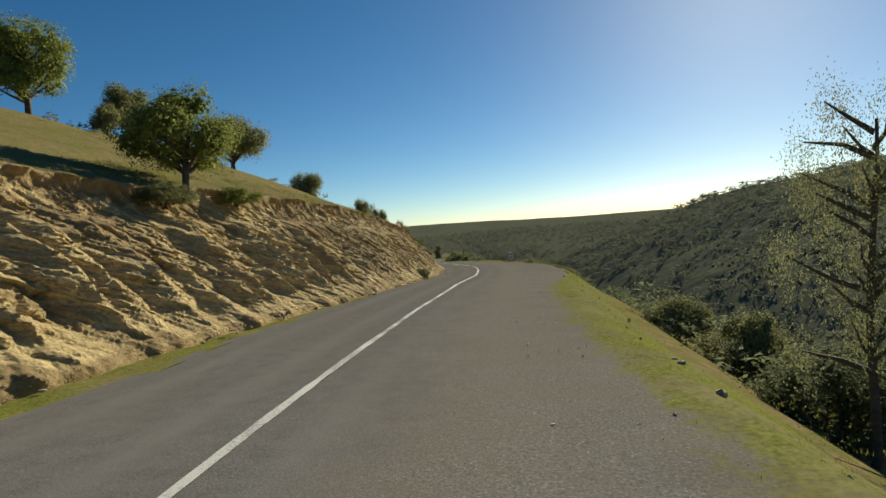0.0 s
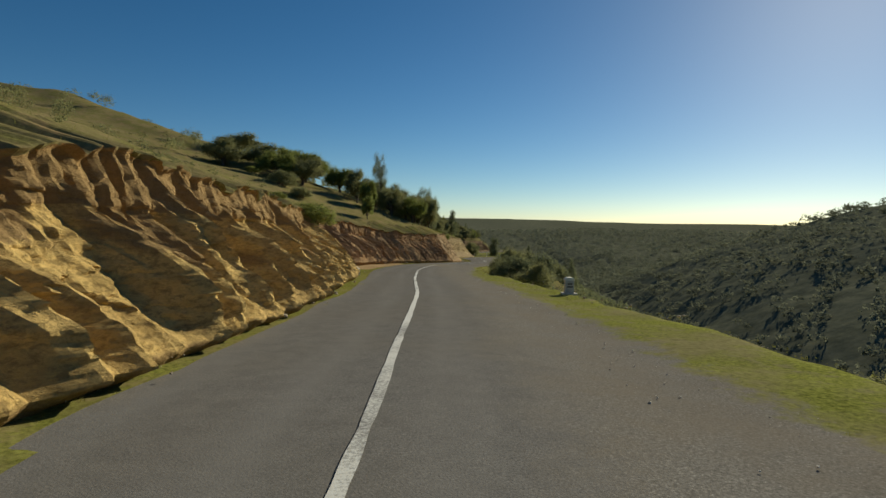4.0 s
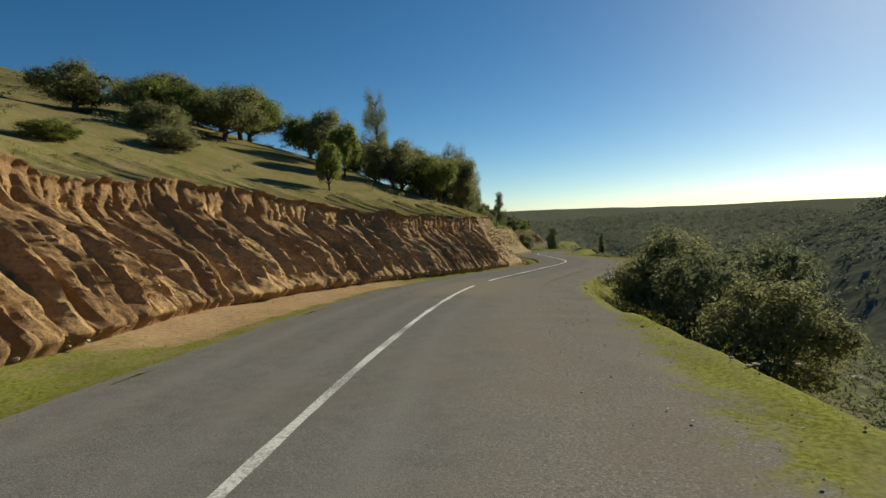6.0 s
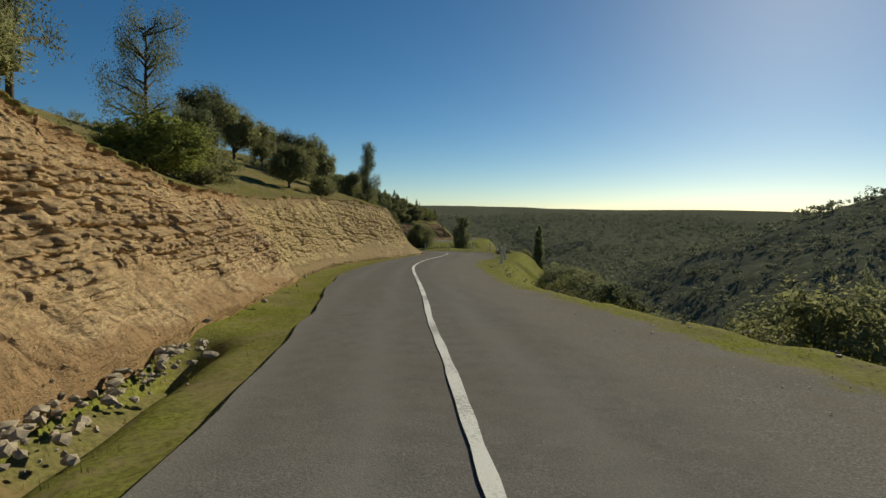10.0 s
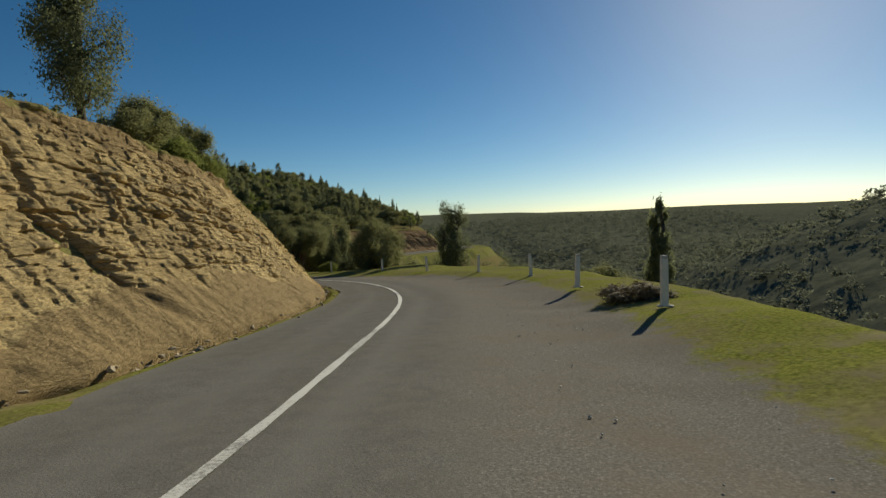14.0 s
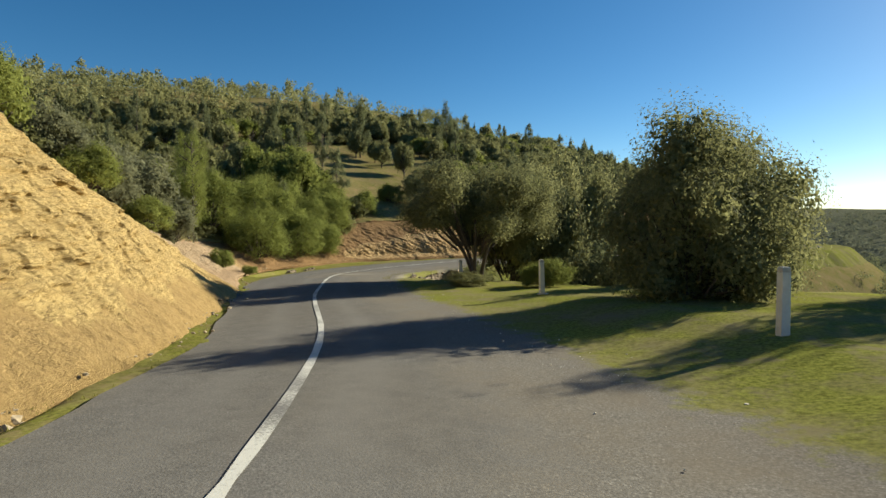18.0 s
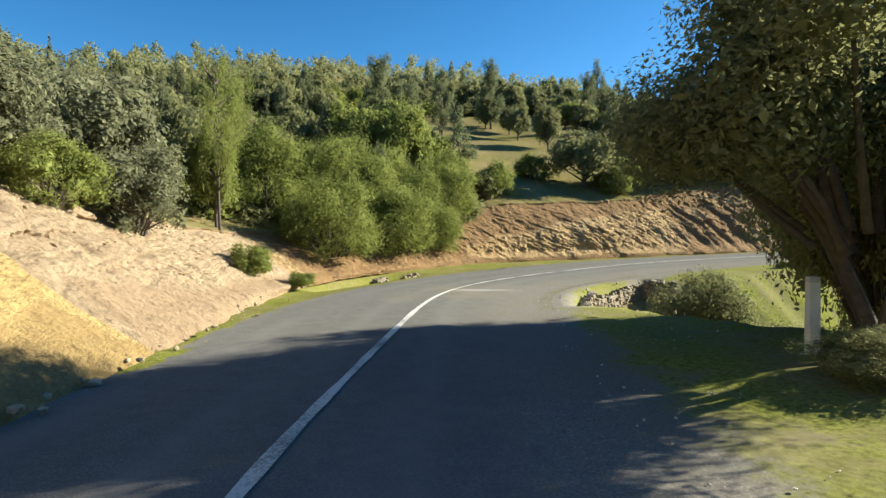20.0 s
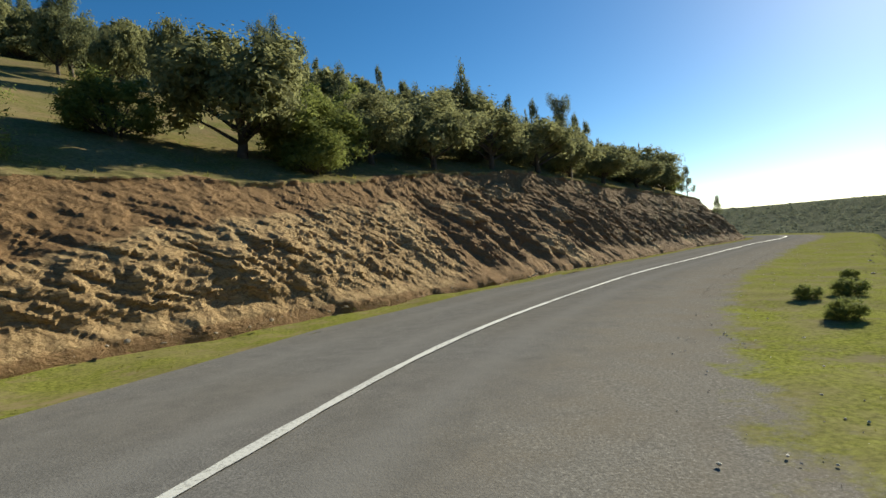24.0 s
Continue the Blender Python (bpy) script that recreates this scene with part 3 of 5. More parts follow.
def facets(x, y, wx, wy, seed, tilt=1.0):
    """Broken rock: cells with their own setback and their own slant, sharp where they meet."""
    qx, qy = x / wx + .35 * (fbm(x / wx, y / wy, seed + 5, 2) - .5), y / wy
    ix, iy = np.floor(qx), np.floor(qy)
    best, val = np.full(qx.shape, 9.0), np.zeros(qx.shape)
    for ox in (-1, 0, 1):
        for oy in (-1, 0, 1):
            cx, cy = ix + ox, iy + oy
            px, py = qx - cx - hash2(cx, cy, seed), qy - cy - hash2(cx, cy, seed + 1)
            r = np.abs(px) + np.abs(py) * 1.2
            near = r < best
            best = np.where(near, r, best)
            v = .45 * (hash2(cx, cy, seed + 2) - .5) + 1.35 * tilt * ((hash2(cx, cy, seed + 3) - .5) * px + (hash2(cx, cy, seed + 4) - .8) * py)
            val = np.where(near, v, val)
    return val


def courses(x, y, t, w, seed, gap=.13):
    """Bedded rock: courses of blocks, each with its own setback, with recessed joints between them."""
    q = (y + 1.5 * t * (fbm(x / 2.6, y / 1.6, seed, 3) - .5) + .5 * t * (fbm(x / .5, y / .4, seed + 9, 2) - .5)) / t
    k = np.floor(q)
    f = q - k
    p = x / (w * (.6 + .9 * hash2(k, k * 0, seed + 1))) + 9 * hash2(k, k * 0 + 2, seed) + .35 * (fbm(x / .5, y / .5, seed + 7, 2) - .5)
    b = np.floor(p)
    side = np.minimum(p - b, 1 - p + b) * w / t
    joint = np.maximum(np.exp(-(np.minimum(f, 1 - f) / gap) ** 2), .8 * np.exp(-(side / gap) ** 2) * (hash2(b, k, seed + 5) > .35))
    return .7 * hash2(b, k, seed + 3) + .5 * hash2(k, k * 0, seed + 4) + .2 * (1 - f) - .55 * joint


def cracks(s, h, w, seed, lean=.2, wide=.085):
    """Thin steep clefts between columns of rock: 1 in the cleft."""
    q = (s + lean * h + .6 * (fbm(s / 1.1, h / 1.3, seed, 4) - .5)) / w
    k = np.floor(q)
    f = q - k - .25 - .5 * hash2(k, k * 0, seed)
    return np.exp(-(f / wide) ** 2) * (.35 + .65 * hash2(k, k * 0 + 3, seed)) * (.3 + .7 * step(.35, .6, vnoise(k * 3.1, h / .9, seed + 6)))


def spurs(s, h, w, seed, low, high, lean, steep, spread_out):
    """Spurs left by the rain: sharp crests that start at their own height and widen downhill."""
    q = s + lean * h + .35 * (fbm(s / 1.3, h / 1.1, seed, 3) - .5)
    k0 = np.floor(q / w)
    out = np.zeros(q.shape)
    for o in (-2, -1, 0, 1, 2):
        k = k0 + o
        at = (k + .2 + .6 * hash2(k, k * 0, seed)) * w
        apex = low + (high - low) * hash2(k, k * 0, seed + 1)
        out = np.maximum(out, np.minimum((apex - h) * spread_out, .75) * (h < apex) - np.abs(q - at) * steep * (.7 + .6 * hash2(k, k * 0, seed + 2)))
    return out


SKIRT = table([(0, .1), (196, .04), (207, .06), (212, .10), (215, .18), (222, .22), (227, .12), (233, .16), (240, .18), (460, .2)])


def face(name, s0, s1, kind, material, label, ds=.07, nu=104):
    s = np.r_[np.arange(s0, s1 - ds / 2, ds), s1]
    b, h, bt = CUT_BASE(s), CUT_RISE(s), BATTER(s)
    u = np.linspace(-.08, 1.24, nu)[None, :]
    S = s[:, None] + 0 * u
    H = h[:, None] * np.clip(u, None, 1)
    lay = bt[:, None] * H
    past = np.clip(u - 1, 0, 1) * 10.0
    hh = H + SLOPE_1(s)[:, None] * past
    dd = -b[:, None] - lay - past
    env = np.sin(np.pi * np.clip(u * .90 + .05, 0, 1)) ** .7 * step(-.08, .05, u)
    top = 1 - step(.95, 1.06, u)
    torn = 0.0
    if kind in ("furrows", "fine_furrows"):
        env = np.maximum(env, .6 * step(.5, .8, u))
        top = 1 - step(.99, 1.14, u)
        torn = 1.0
    big = fbm(S / 3.4, H / 3.0, 51) - .5
    mid_ = fbm(S / .9, H / .9, 53, 3) - .5
    fine = fbm(S / .28, H / .24, 57, 4) - .5
    shared = .55 * big + .2 * mid_ + .10 * fine
    hq = h[:, None]
    up_soil = step(.80, .97, u + .25 * (fbm(S / 1.1, H / 1.1, 96, 3) - .5))
    soil = up_soil
    if kind == "diagonal":
        a, c = S * .84 - H * .55, H * .84 + S * .55
        g = shared + .15 * facets(a, c, 1.2, .60, 5, .9) + .05 * facets(a, c, .42, .20, 6, 1.0) + .13 * courses(a, c, .30, .55, 61, .18) + .07 * courses(a, c, .12, .26, 62, .24) - .20 * cracks(S, H, 2.3, 63, .55, .05)
        gully = spurs(S, H, .8, 66, .75, 1.6, .55, .5, .16) * step(.45, .7, u)
        g = g + .5 * gully - .22 * step(.68, .80, u + .15 * mid_) * (1 - step(.90, .98, u)) * (1 + ridged(S / .5 + H * .4, H / 2.5, 68))
        old = 1 - step(58, 70, S + 6 * (fbm(S / 2.0, H / 1.5, 60, 2) - .5))
        g = g + old * (.75 * spurs(S, H, 1.15, 58, hq * .55, hq * 1.0, .30, 1.15, .50) - .22)
        soil = np.maximum(up_soil, .62 * step(.45, .62, fbm(a / 2.6, c / .8, 98, 4)))
    elif kind == "furrows":
        top_at = .66 + .20 * (fbm(S / 3.5, H * 0, 65, 2) - .5)
        upper = step(0, .05, u - top_at)
        hollow = np.where(u < top_at, u / top_at, (1 - u).clip(0) / (1 - top_at)) * .17 * hq
        sp = spurs(S, H, 1.35, 67, hq * .55, hq * 1.05, -.10, 1.5, .66)
        sp2 = spurs(S, H, .66, 70, hq * .40, hq * .85, -.05, 1.3, .36)
        foot_rock = (1 - step(.22, .40, u + .35 * (fbm(S / 2.5, H * 0, 65, 2) - .5)))
        g = .4 * big + .30 - hollow + 1.35 * np.maximum(sp, .55 * sp2) + .22 * sp2 + .10 * upper * ridged(S / .50 + .25 * H, H / 2.6, 72) + .07 * (1 - foot_rock) * ridged((S - .1 * H) / .26, H / 2.2, 76) + foot_rock * (.16 * facets(S, H, .8, .6, 69, .9) + .06 * facets(S, H, .28, .2, 70, 1.1)) - .50 * cracks(S, H, 1.1, 68, -.08, .13) * (1 - .7 * foot_rock) - .18 * cracks(S, H, .45, 66, -.05, .16) * (1 - foot_rock) + .16 * mid_ + .13 * fine + .06 * facets(S, H, .34, .30, 11, 1.1) + .05 * courses(S, H - .08 * S, .22, .34, 12, .2)
        soil = np.maximum(upper * .95, .75 * step(.52, .66, fbm(S / 1.4, H / 2.2, 98, 4)) * (1 - foot_rock))
    elif kind == "fine_furrows":
        hollow = np.where(u < .74, u / .74, (1 - u).clip(0) / .26) * .20 * hq
        sp = spurs(S, H, 1.25, 87, hq * .70, hq * 1.05, -.16, 1.25, .60)
        sp2 = spurs(S, H, .50, 88, hq * .45, hq * .95, -.10, 1.3, .40)
        g = .4 * big + .24 - hollow + (1.25 - .55 * step(150, 163, S)) * np.maximum(sp, .7 * sp2) + .30 * sp2 - .42 * cracks(S, H, .80, 85, -.16, .12) - .24 * cracks(S, H, .36, 86, -.14, .15) + .15 * mid_ + .12 * fine + .06 * facets(S, H, .34, .30, 9, 1.1)
        soil = np.maximum(up_soil, .75 * step(.48, .62, fbm(S / 1.2, H / 2.5, 98, 4)))
    elif kind == "shattered":
        bare = step(.34, .54, fbm(S / 2.4, H / 1.6, 19, 3))
        g = shared + .10 * facets(S, H, 1.3, .9, 15, .7) + (.05 + .10 * bare) * courses(S - .1 * H, H - .05 * S, .23, .34, 16, .2) + (.03 + .06 * bare) * courses(S - .1 * H, H - .05 * S, .10, .19, 17, .24) - .10 * cracks(S, H, 2.1, 75, -.25, .05) + .05 * fine
        soil = np.maximum(up_soil, .50 * (1 - bare))
    elif kind == "beds":
        wedge = SKIRT(S) + .22 * (fbm(S / 1.8, H * 0 + 4, 77, 2) - .5) + .12 * (fbm(S / .7, H / 1.2, 76, 3) - .5)
        low = step(0, .05, u - wedge)
        chute = cracks(S, H, 6.5, 74, .55, .03) * step(218, 226, S)
        rough_ = step(.30, .55, fbm(S / 2.2, H / 1.7, 75, 3))
        g = .30 * big + .08 * mid_ + low * (.07 * facets(S, H, 1.5, 1.3, 21, .7) + (.09 + .07 * rough_) * courses(S, H + .03 * S, .36, .6, 20, .17) + (.05 + .04 * rough_) * courses(S, H + .03 * S, .13, .30, 22, .22) - .20 * cracks(S, H, 1.5, 73, -.05, .05) - .10 * cracks(S, H, .7, 72, -.08, .07)) - .40 * chute + (1 - low) * (.40 - 1.0 * u) + .04 * fine
        g = g - .55 * (np.clip(u, 0, 1) ** .6 - np.clip(u, 0, 1)) * (h * bt)[:, None]
        soil = np.maximum.reduce([up_soil, 1 - low, .85 * step(.35, .6, chute), .45 * step(.52, .66, fbm(S / 1.2, H / 2.4, 98, 4))])
    elif kind == "smooth":
        wedge = .04 + .20 * fbm(S / 3, H * 0, 78, 3) + .12 * (fbm(S / .6, H / .8, 80, 3) - .5)
        low = step(-.06, .10, u - wedge)
        g = .45 * big + low * (.10 * facets(S, H, 1.1, .7, 25, .9) + .17 * courses(S, H - .10 * S, .34, .9, 26) + .085 * courses(S, H - .10 * S, .13, .40, 27, .2) - .14 * cracks(S, H, 1.6, 79, -.3, .06)) + .12 * mid_ + .06 * fine + (1 - low) * (.16 - .6 * u)
        soil = np.maximum(step(.84, .96, u + .2 * mid_), (1 - low) * .8)
    else:
        low = step(.08, .20, u)
        a, c = S * .86 - H * .5, H * .86 + S * .5
        flat_end = step(309, 313, S)
        pale = np.maximum((1 - flat_end) * step(294, 298, S) * (1 - step(.50, .62, u - .03 * (S - 302) + .3 * (fbm(S / 1.5, H / 1.2, 99, 4) - .5))), flat_end * step(.60, .70, fbm(S / 2.0, H / 1.2, 99, 4)))
        g = shared + low * (.06 * facets(a, c, .9, .36, 35, 1.3) + .04 * facets(a, c, .30, .14, 36, 1.5) + .06 * courses(a, c, .30, .5, 37, .2) - .10 * cracks(S, H, 1.6, 83, .5, .09)) + .07 * fine + .15 * pale * low
        g = g + flat_end * (.55 * spurs(S, H, 1.5, 84, hq * .6, hq * 1.0, .35, 1.0, .45) - .28 * step(.5, .75, u) * (1 - u).clip(0) / .3)
        g = g + (1 - step(303, 310, S)) * (np.clip(u, 0, 1) - np.clip(u, 0, 1) ** 1.8) * (h * bt)[:, None] + .09 * pale * courses(a, c, .42, .6, 38) + .05 * pale * courses(a, c, .17, .3, 39, .18)
        soil = np.maximum(up_soil, .95 * (1 - pale))
    ends = step(0, .8, S - s0) * step(0, .8, s1 - S)
    g = shared + (g - shared) * ends
    soil = up_soil + (soil - up_soil) * ends
    out = g * env * top * np.minimum(1, h / 2.2)[:, None]
    # overhanging sod at the rim, a skirt of fallen soil at the foot
    sod = np.exp(-((u - 1.0) / .03) ** 2) * (.02 + .30 * fbm(S / .5, H * 0, 91, 3))
    foot = np.exp(-((u - .02) / .08) ** 2) * (.05 + .40 * fbm(S / 1.7, H * 0, 93, 3))
    dd = dd + out + sod + foot
    hh = hh + .10 * fine * top + (.25 + .55 * torn) * (fbm(S / 1.6, H * 0, 94, 4) - .5) * step(.7, 1.0, u) + past * .05 * (fbm(S / .5, past / .5, 95, 3) - .3)
    ob = strip(name, s, dd, hh, material)
    mask(ob, "soil", soil + np.exp(-((u + .02) / .07) ** 2) * .8)
    ob.data.materials.append(HILL)
    um = (u[:, :-1] + u[:, 1:]) / 2 + .10 * (fbm(s[:-1, None] / .9, u[:, :-1] * 6, 97, 4) - .5)
    ob.data.polygons.foreach_set("material_index", (um > .985).astype(np.int32).ravel())
    ob.data.polygons.foreach_set("use_smooth", np.full(len(ob.data.polygons), False))
    return tagged(ob, label, "rock face", kind="structure")


face("rock_face_1", 8, 94, "diagonal", ROCK_OCHRE, "ochre rock cutting with slanting cracked beds", .056, 136)
face("rock_face_2", 94, 131, "furrows", ROCK_YELLOW, "yellow clay cutting furrowed by rain")
face("rock_face_3", 131, 168.5, "fine_furrows", ROCK_RED, "reddish clay cutting with deep erosion furrows")
face("rock_face_4", 168.5, 196, "shattered", ROCK_PINK, "steep broken shale cutting, pinkish brown", .045, 176)
face("rock_face_5", 196, 244, "beds", ROCK_TAN, "tan sandstone cutting in thin cracked beds over a soil skirt", .050, 164)
ROCK_BANK = mat("pinkish_earth", m_rock((.47, .355, .235), (.39, .285, .185), (.22, .155, .10), (.34, .235, .15), -8, 2, 2.0, .4))
face("rock_face_6", 244, 277, "smooth", ROCK_BEIGE, "smooth beige marl cutting in thin layers", .06, 136)
face("earth_bank", 277, 287, "smooth", ROCK_BANK, "low pinkish earth bank beside the bend")
face("rock_face_7", 287, 372, "mixed", ROCK_PALE, "red-brown rock cutting with pale outcrops")


# ---------------------------------------------------------------- trees
def tube(points, radii, sides=6):
    """Vertices and quads of a bent, tapered limb."""
    P, R = np.array(points, float), np.array(radii, float)
    t = np.gradient(P, axis=0)
    t /= np.linalg.norm(t, axis=1)[:, None] + 1e-9
    a = np.cross(t, (0.31, 0.95, 0.05))
    a /= np.linalg.norm(a, axis=1)[:, None]
    c = np.cross(t, a)
    w = np.arange(sides) * 2 * np.pi / sides
    v = P[:, None] + R[:, None, None] * (np.cos(w)[None, :, None] * a[:, None] + np.sin(w)[None, :, None] * c[:, None])
    n, f = len(P), []
    for i in range(n - 1):
        for k in range(sides):
            k2 = (k + 1) % sides
            f.append((i * sides + k, i * sides + k2, (i + 1) * sides + k2, (i + 1) * sides + k))
    return v.reshape(-1, 3), np.array(f)


def lobes_of(kind, rng):
    """Clumps of a crown one unit high and one wide: centre and radius."""
    out = []
    if kind == "oak":
        for _ in range(22):
            a, r = rng.uniform(0, 6.3), .36 * math.sqrt(rng.uniform(0, 1))
            q = rng.uniform(.13, .20)
            out.append((r * math.cos(a), r * math.sin(a), .30 + (.58 - .75 * r) * rng.uniform(0, 1), q))
    elif kind == "round":
        for _ in range(18):
            a, r = rng.uniform(0, 6.3), .33 * math.sqrt(rng.uniform(0, 1))
            out.append((r * math.cos(a), r * math.sin(a), .26 + (.62 - .8 * r) * rng.uniform(0, 1), rng.uniform(.13, .20)))
    elif kind == "canopy":
        for _ in range(34):
            a, r = rng.uniform(0, 6.3), .38 * math.sqrt(rng.uniform(0, 1))
            out.append((r * math.cos(a), r * math.sin(a), .41 + (.47 - .58 * r) * rng.uniform(0, 1), rng.uniform(.11, .16)))
    elif kind == "bush":
        for k in range(12):
            a, r = k * .5236 + rng.uniform(-.2, .2), rng.uniform(.24, .36)
            out.append((r * math.cos(a), r * math.sin(a), rng.uniform(.13, .30), rng.uniform(.12, .16)))
        for _ in range(30):
            a, r = rng.uniform(0, 6.3), .37 * math.sqrt(rng.uniform(0, 1))
            out.append((r * math.cos(a), r * math.sin(a), .11 + .70 * math.sqrt(max(.05, 1 - (r / .42) ** 2)) * rng.uniform(0, 1) ** .4, rng.uniform(.14, .20)))
    elif kind == "pine":
        for _ in range(44):
            z = rng.uniform(.20, .97)
            r = (1.05 - z) * .55 * rng.uniform(.25, 1) ** .7 + .02
            a = rng.uniform(0, 6.3)
            out.append((r * math.cos(a), r * math.sin(a), z, rng.uniform(.045, .085) * (1.25 - .5 * z)))
    elif kind == "shaggy":
        for k in range(30):
            z = .16 + .80 * k / 29
            r = .34 * rng.uniform(.1, 1) * (1.1 - .65 * z)
            a = rng.uniform(0, 6.3)
            out.append((r * math.cos(a), r * math.sin(a), z, rng.uniform(.07, .12) * (1.2 - .45 * z)))
    elif kind == "sparse":
        for _ in range(30):
            z = rng.uniform(.30, .97)
            r = .42 * rng.uniform(.2, 1) * (1.15 - .55 * z)
            a = rng.uniform(0, 6.3)
            out.append((r * math.cos(a), r * math.sin(a), z, rng.uniform(.05, .10)))
    else:
        for k in range(22):
            z = .10 + .86 * k / 21
            r = .20 * math.sin(min(1, (1.02 - z) * 1.5) * 1.57) * rng.uniform(.2, 1)
            a = rng.uniform(0, 6.3)
            out.append((r * math.cos(a), r * math.sin(a), z, .22 * min(1, (1.06 - z) * 1.3) * rng.uniform(.7, 1.1)))
    return out


def leaves(lobes, n, size, rng, spread_r=.035, per=7, rough=.42):
    """Quads of leaf sprays, gathered in twigs over the outside of the clumps."""
    L = np.array(lobes)
    g = np.random.RandomState(rng.randrange(1 << 30))
    twigs = max(1, n // per)
    k = g.choice(len(L), twigs, p=L[:, 3] ** 2 / (L[:, 3] ** 2).sum())
    u = g.normal(size=(twigs, 3))
    u /= np.linalg.norm(u, axis=1)[:, None]
    c = L[k, :3] + u * (L[k, 3] * (.45 + .62 * g.rand(twigs) ** .6))[:, None]
    c = np.repeat(c, per, 0) + g.normal(size=(twigs * per, 3)) * spread_r
    nrm = np.repeat(u, per, 0) + g.normal(size=c.shape) * rough + (0, 0, .35)
    nrm /= np.linalg.norm(nrm, axis=1)[:, None]
    t = np.cross(nrm, g.normal(size=c.shape))
    t /= np.linalg.norm(t, axis=1)[:, None]
    b = np.cross(nrm, t)
    s = (size * g.uniform(.55, 1.35, len(c)))[:, None]
    c[:, 2] = np.maximum(c[:, 2], .02)
    v = np.stack([c - t * s, c - b * s * .42, c + t * s, c + b * s * .42], 1).reshape(-1, 3)
    return v, np.arange(len(v)).reshape(-1, 4)


KITS = {}


def kit(kind, variant, leaf_mat, n, size, trunk=True):
    """Meshes of one tree, one unit high and wide."""
    key = (kind, variant, leaf_mat.name, n)
    if key in KITS:
        return KITS[key]
    rng = random.Random(hash2(float(len(kind)), float(variant), 7.0) * 1e6 + variant)
    lobes = lobes_of(kind, rng)
    V, Fq = leaves(lobes, n, size, rng, .03 if kind in ("pine", "sparse") else .022)
    if kind in ("oak", "round", "bush", "cypress", "canopy"):
        inner = [(x, y, z, r * .62) for x, y, z, r in lobes]
        V2, F2 = leaves(inner, n // 4, size * 2.4, rng, .02)
        V, Fq = np.vstack([V, V2]), np.vstack([Fq, F2 + len(V)])
    crown = mesh_of("crown", V, Fq, leaf_mat)
    vs_, fs_, off = [], [], 0
    if trunk:
        thick = {"canopy": .022, "oak": .036, "round": .035, "bush": .02, "pine": .026, "sparse": .024, "cypress": .04, "shaggy": .028}[kind]
        lean = (rng.uniform(-.10, .10), rng.uniform(-.10, .10))
        top = {"canopy": .46, "oak": .52, "round": .4, "bush": .35, "pine": .93, "sparse": .9, "cypress": .6, "shaggy": .9}[kind]
        stems = 1 if kind not in ("bush", "round", "canopy") else 4
        for q in range(stems):
            x0, y0 = (0, 0) if stems == 1 else (rng.uniform(-.05, .05), rng.uniform(-.05, .05))
            lx, ly = lean if stems == 1 else (rng.uniform(-.25, .25), rng.uniform(-.25, .25))
            zs = np.linspace(-.06, top, 8)
            pts = [(x0 + lx * (z / top) ** 1.5 + .012 * math.sin(9 * z + q), y0 + ly * (z / top) ** 1.3 + .012 * math.cos(8 * z), z) for z in zs.clip(0)]
            pts[0] = (x0, y0, -.06)
            v, f = tube(pts, np.linspace(thick * (1 if stems == 1 else .7), thick * .3, 8), 7)
            vs_.append(v), fs_.append(f + off)
            off += len(v)
        for lx, ly, lz, r in lobes[:: 2 if kind in ("pine",) else 1]:
            z0 = max(.12, min(top, lz - (.22 if kind in ("oak", "round", "bush") else .06) - .05 * rng.random()))
            st = (lean[0] * (z0 / top) ** 1.5, lean[1] * (z0 / top) ** 1.3, z0) if stems == 1 else (lx * .3, ly * .3, z0 * .6)
            mid = [(a * .55 + b * .45) + rng.uniform(-.02, .02) for a, b in zip(st, (lx, ly, lz))]
            v, f = tube([st, mid, (lx, ly, lz)], [thick * .42, thick * .28, thick * .10], 5)
            vs_.append(v), fs_.append(f + off)
            off += len(v)
    stem = mesh_of("trunk", np.vstack(vs_), np.vstack(fs_), BARK, True) if vs_ else None
    KITS[key] = {"crown": crown, "trunk": stem, "first": None}
    return KITS[key]


NAMES = {"canopy": ("spreading_tree", "tree"), "oak": ("oak_tree", "tree"), "round": ("round_tree", "tree"), "bush": ("shrub", "shrub"), "pine": ("pine_tree", "tree"), "sparse": ("sparse_tree", "tree"), "cypress": ("cypress_tree", "tree"), "shaggy": ("ragged_pine", "tree")}


def plant(kind, variant, leaf_mat, x, y, z, h, w, label, group="", n=9500, size=.0175, turn=None):
    k = kit(kind, variant, leaf_mat, n, size)
    turn = (x * 37.7 + y * 11.3) % 6.283 if turn is None else turn
    m = Matrix.Translation((x, y, z - .05)) @ Matrix.Rotation(turn, 4, "Z")
    if k["first"] is None:
        name, cat = NAMES[kind]
        root = new(name)
        root.empty_display_size = .3
        part("trunk", k["trunk"], root)
        part("crown", k["crown"], root)
        root.matrix_basis = m @ Matrix.Diagonal((w, w, h, 1))
        k["first"] = root
        tagged(root, label, cat, group)
    else:
        o = k["first"]
        root = copy_thing(o, m @ Matrix.Diagonal((w / o.scale[0], w / o.scale[1], h / o.scale[2], 1)))
        tagged(root, label, "", group)
    return root


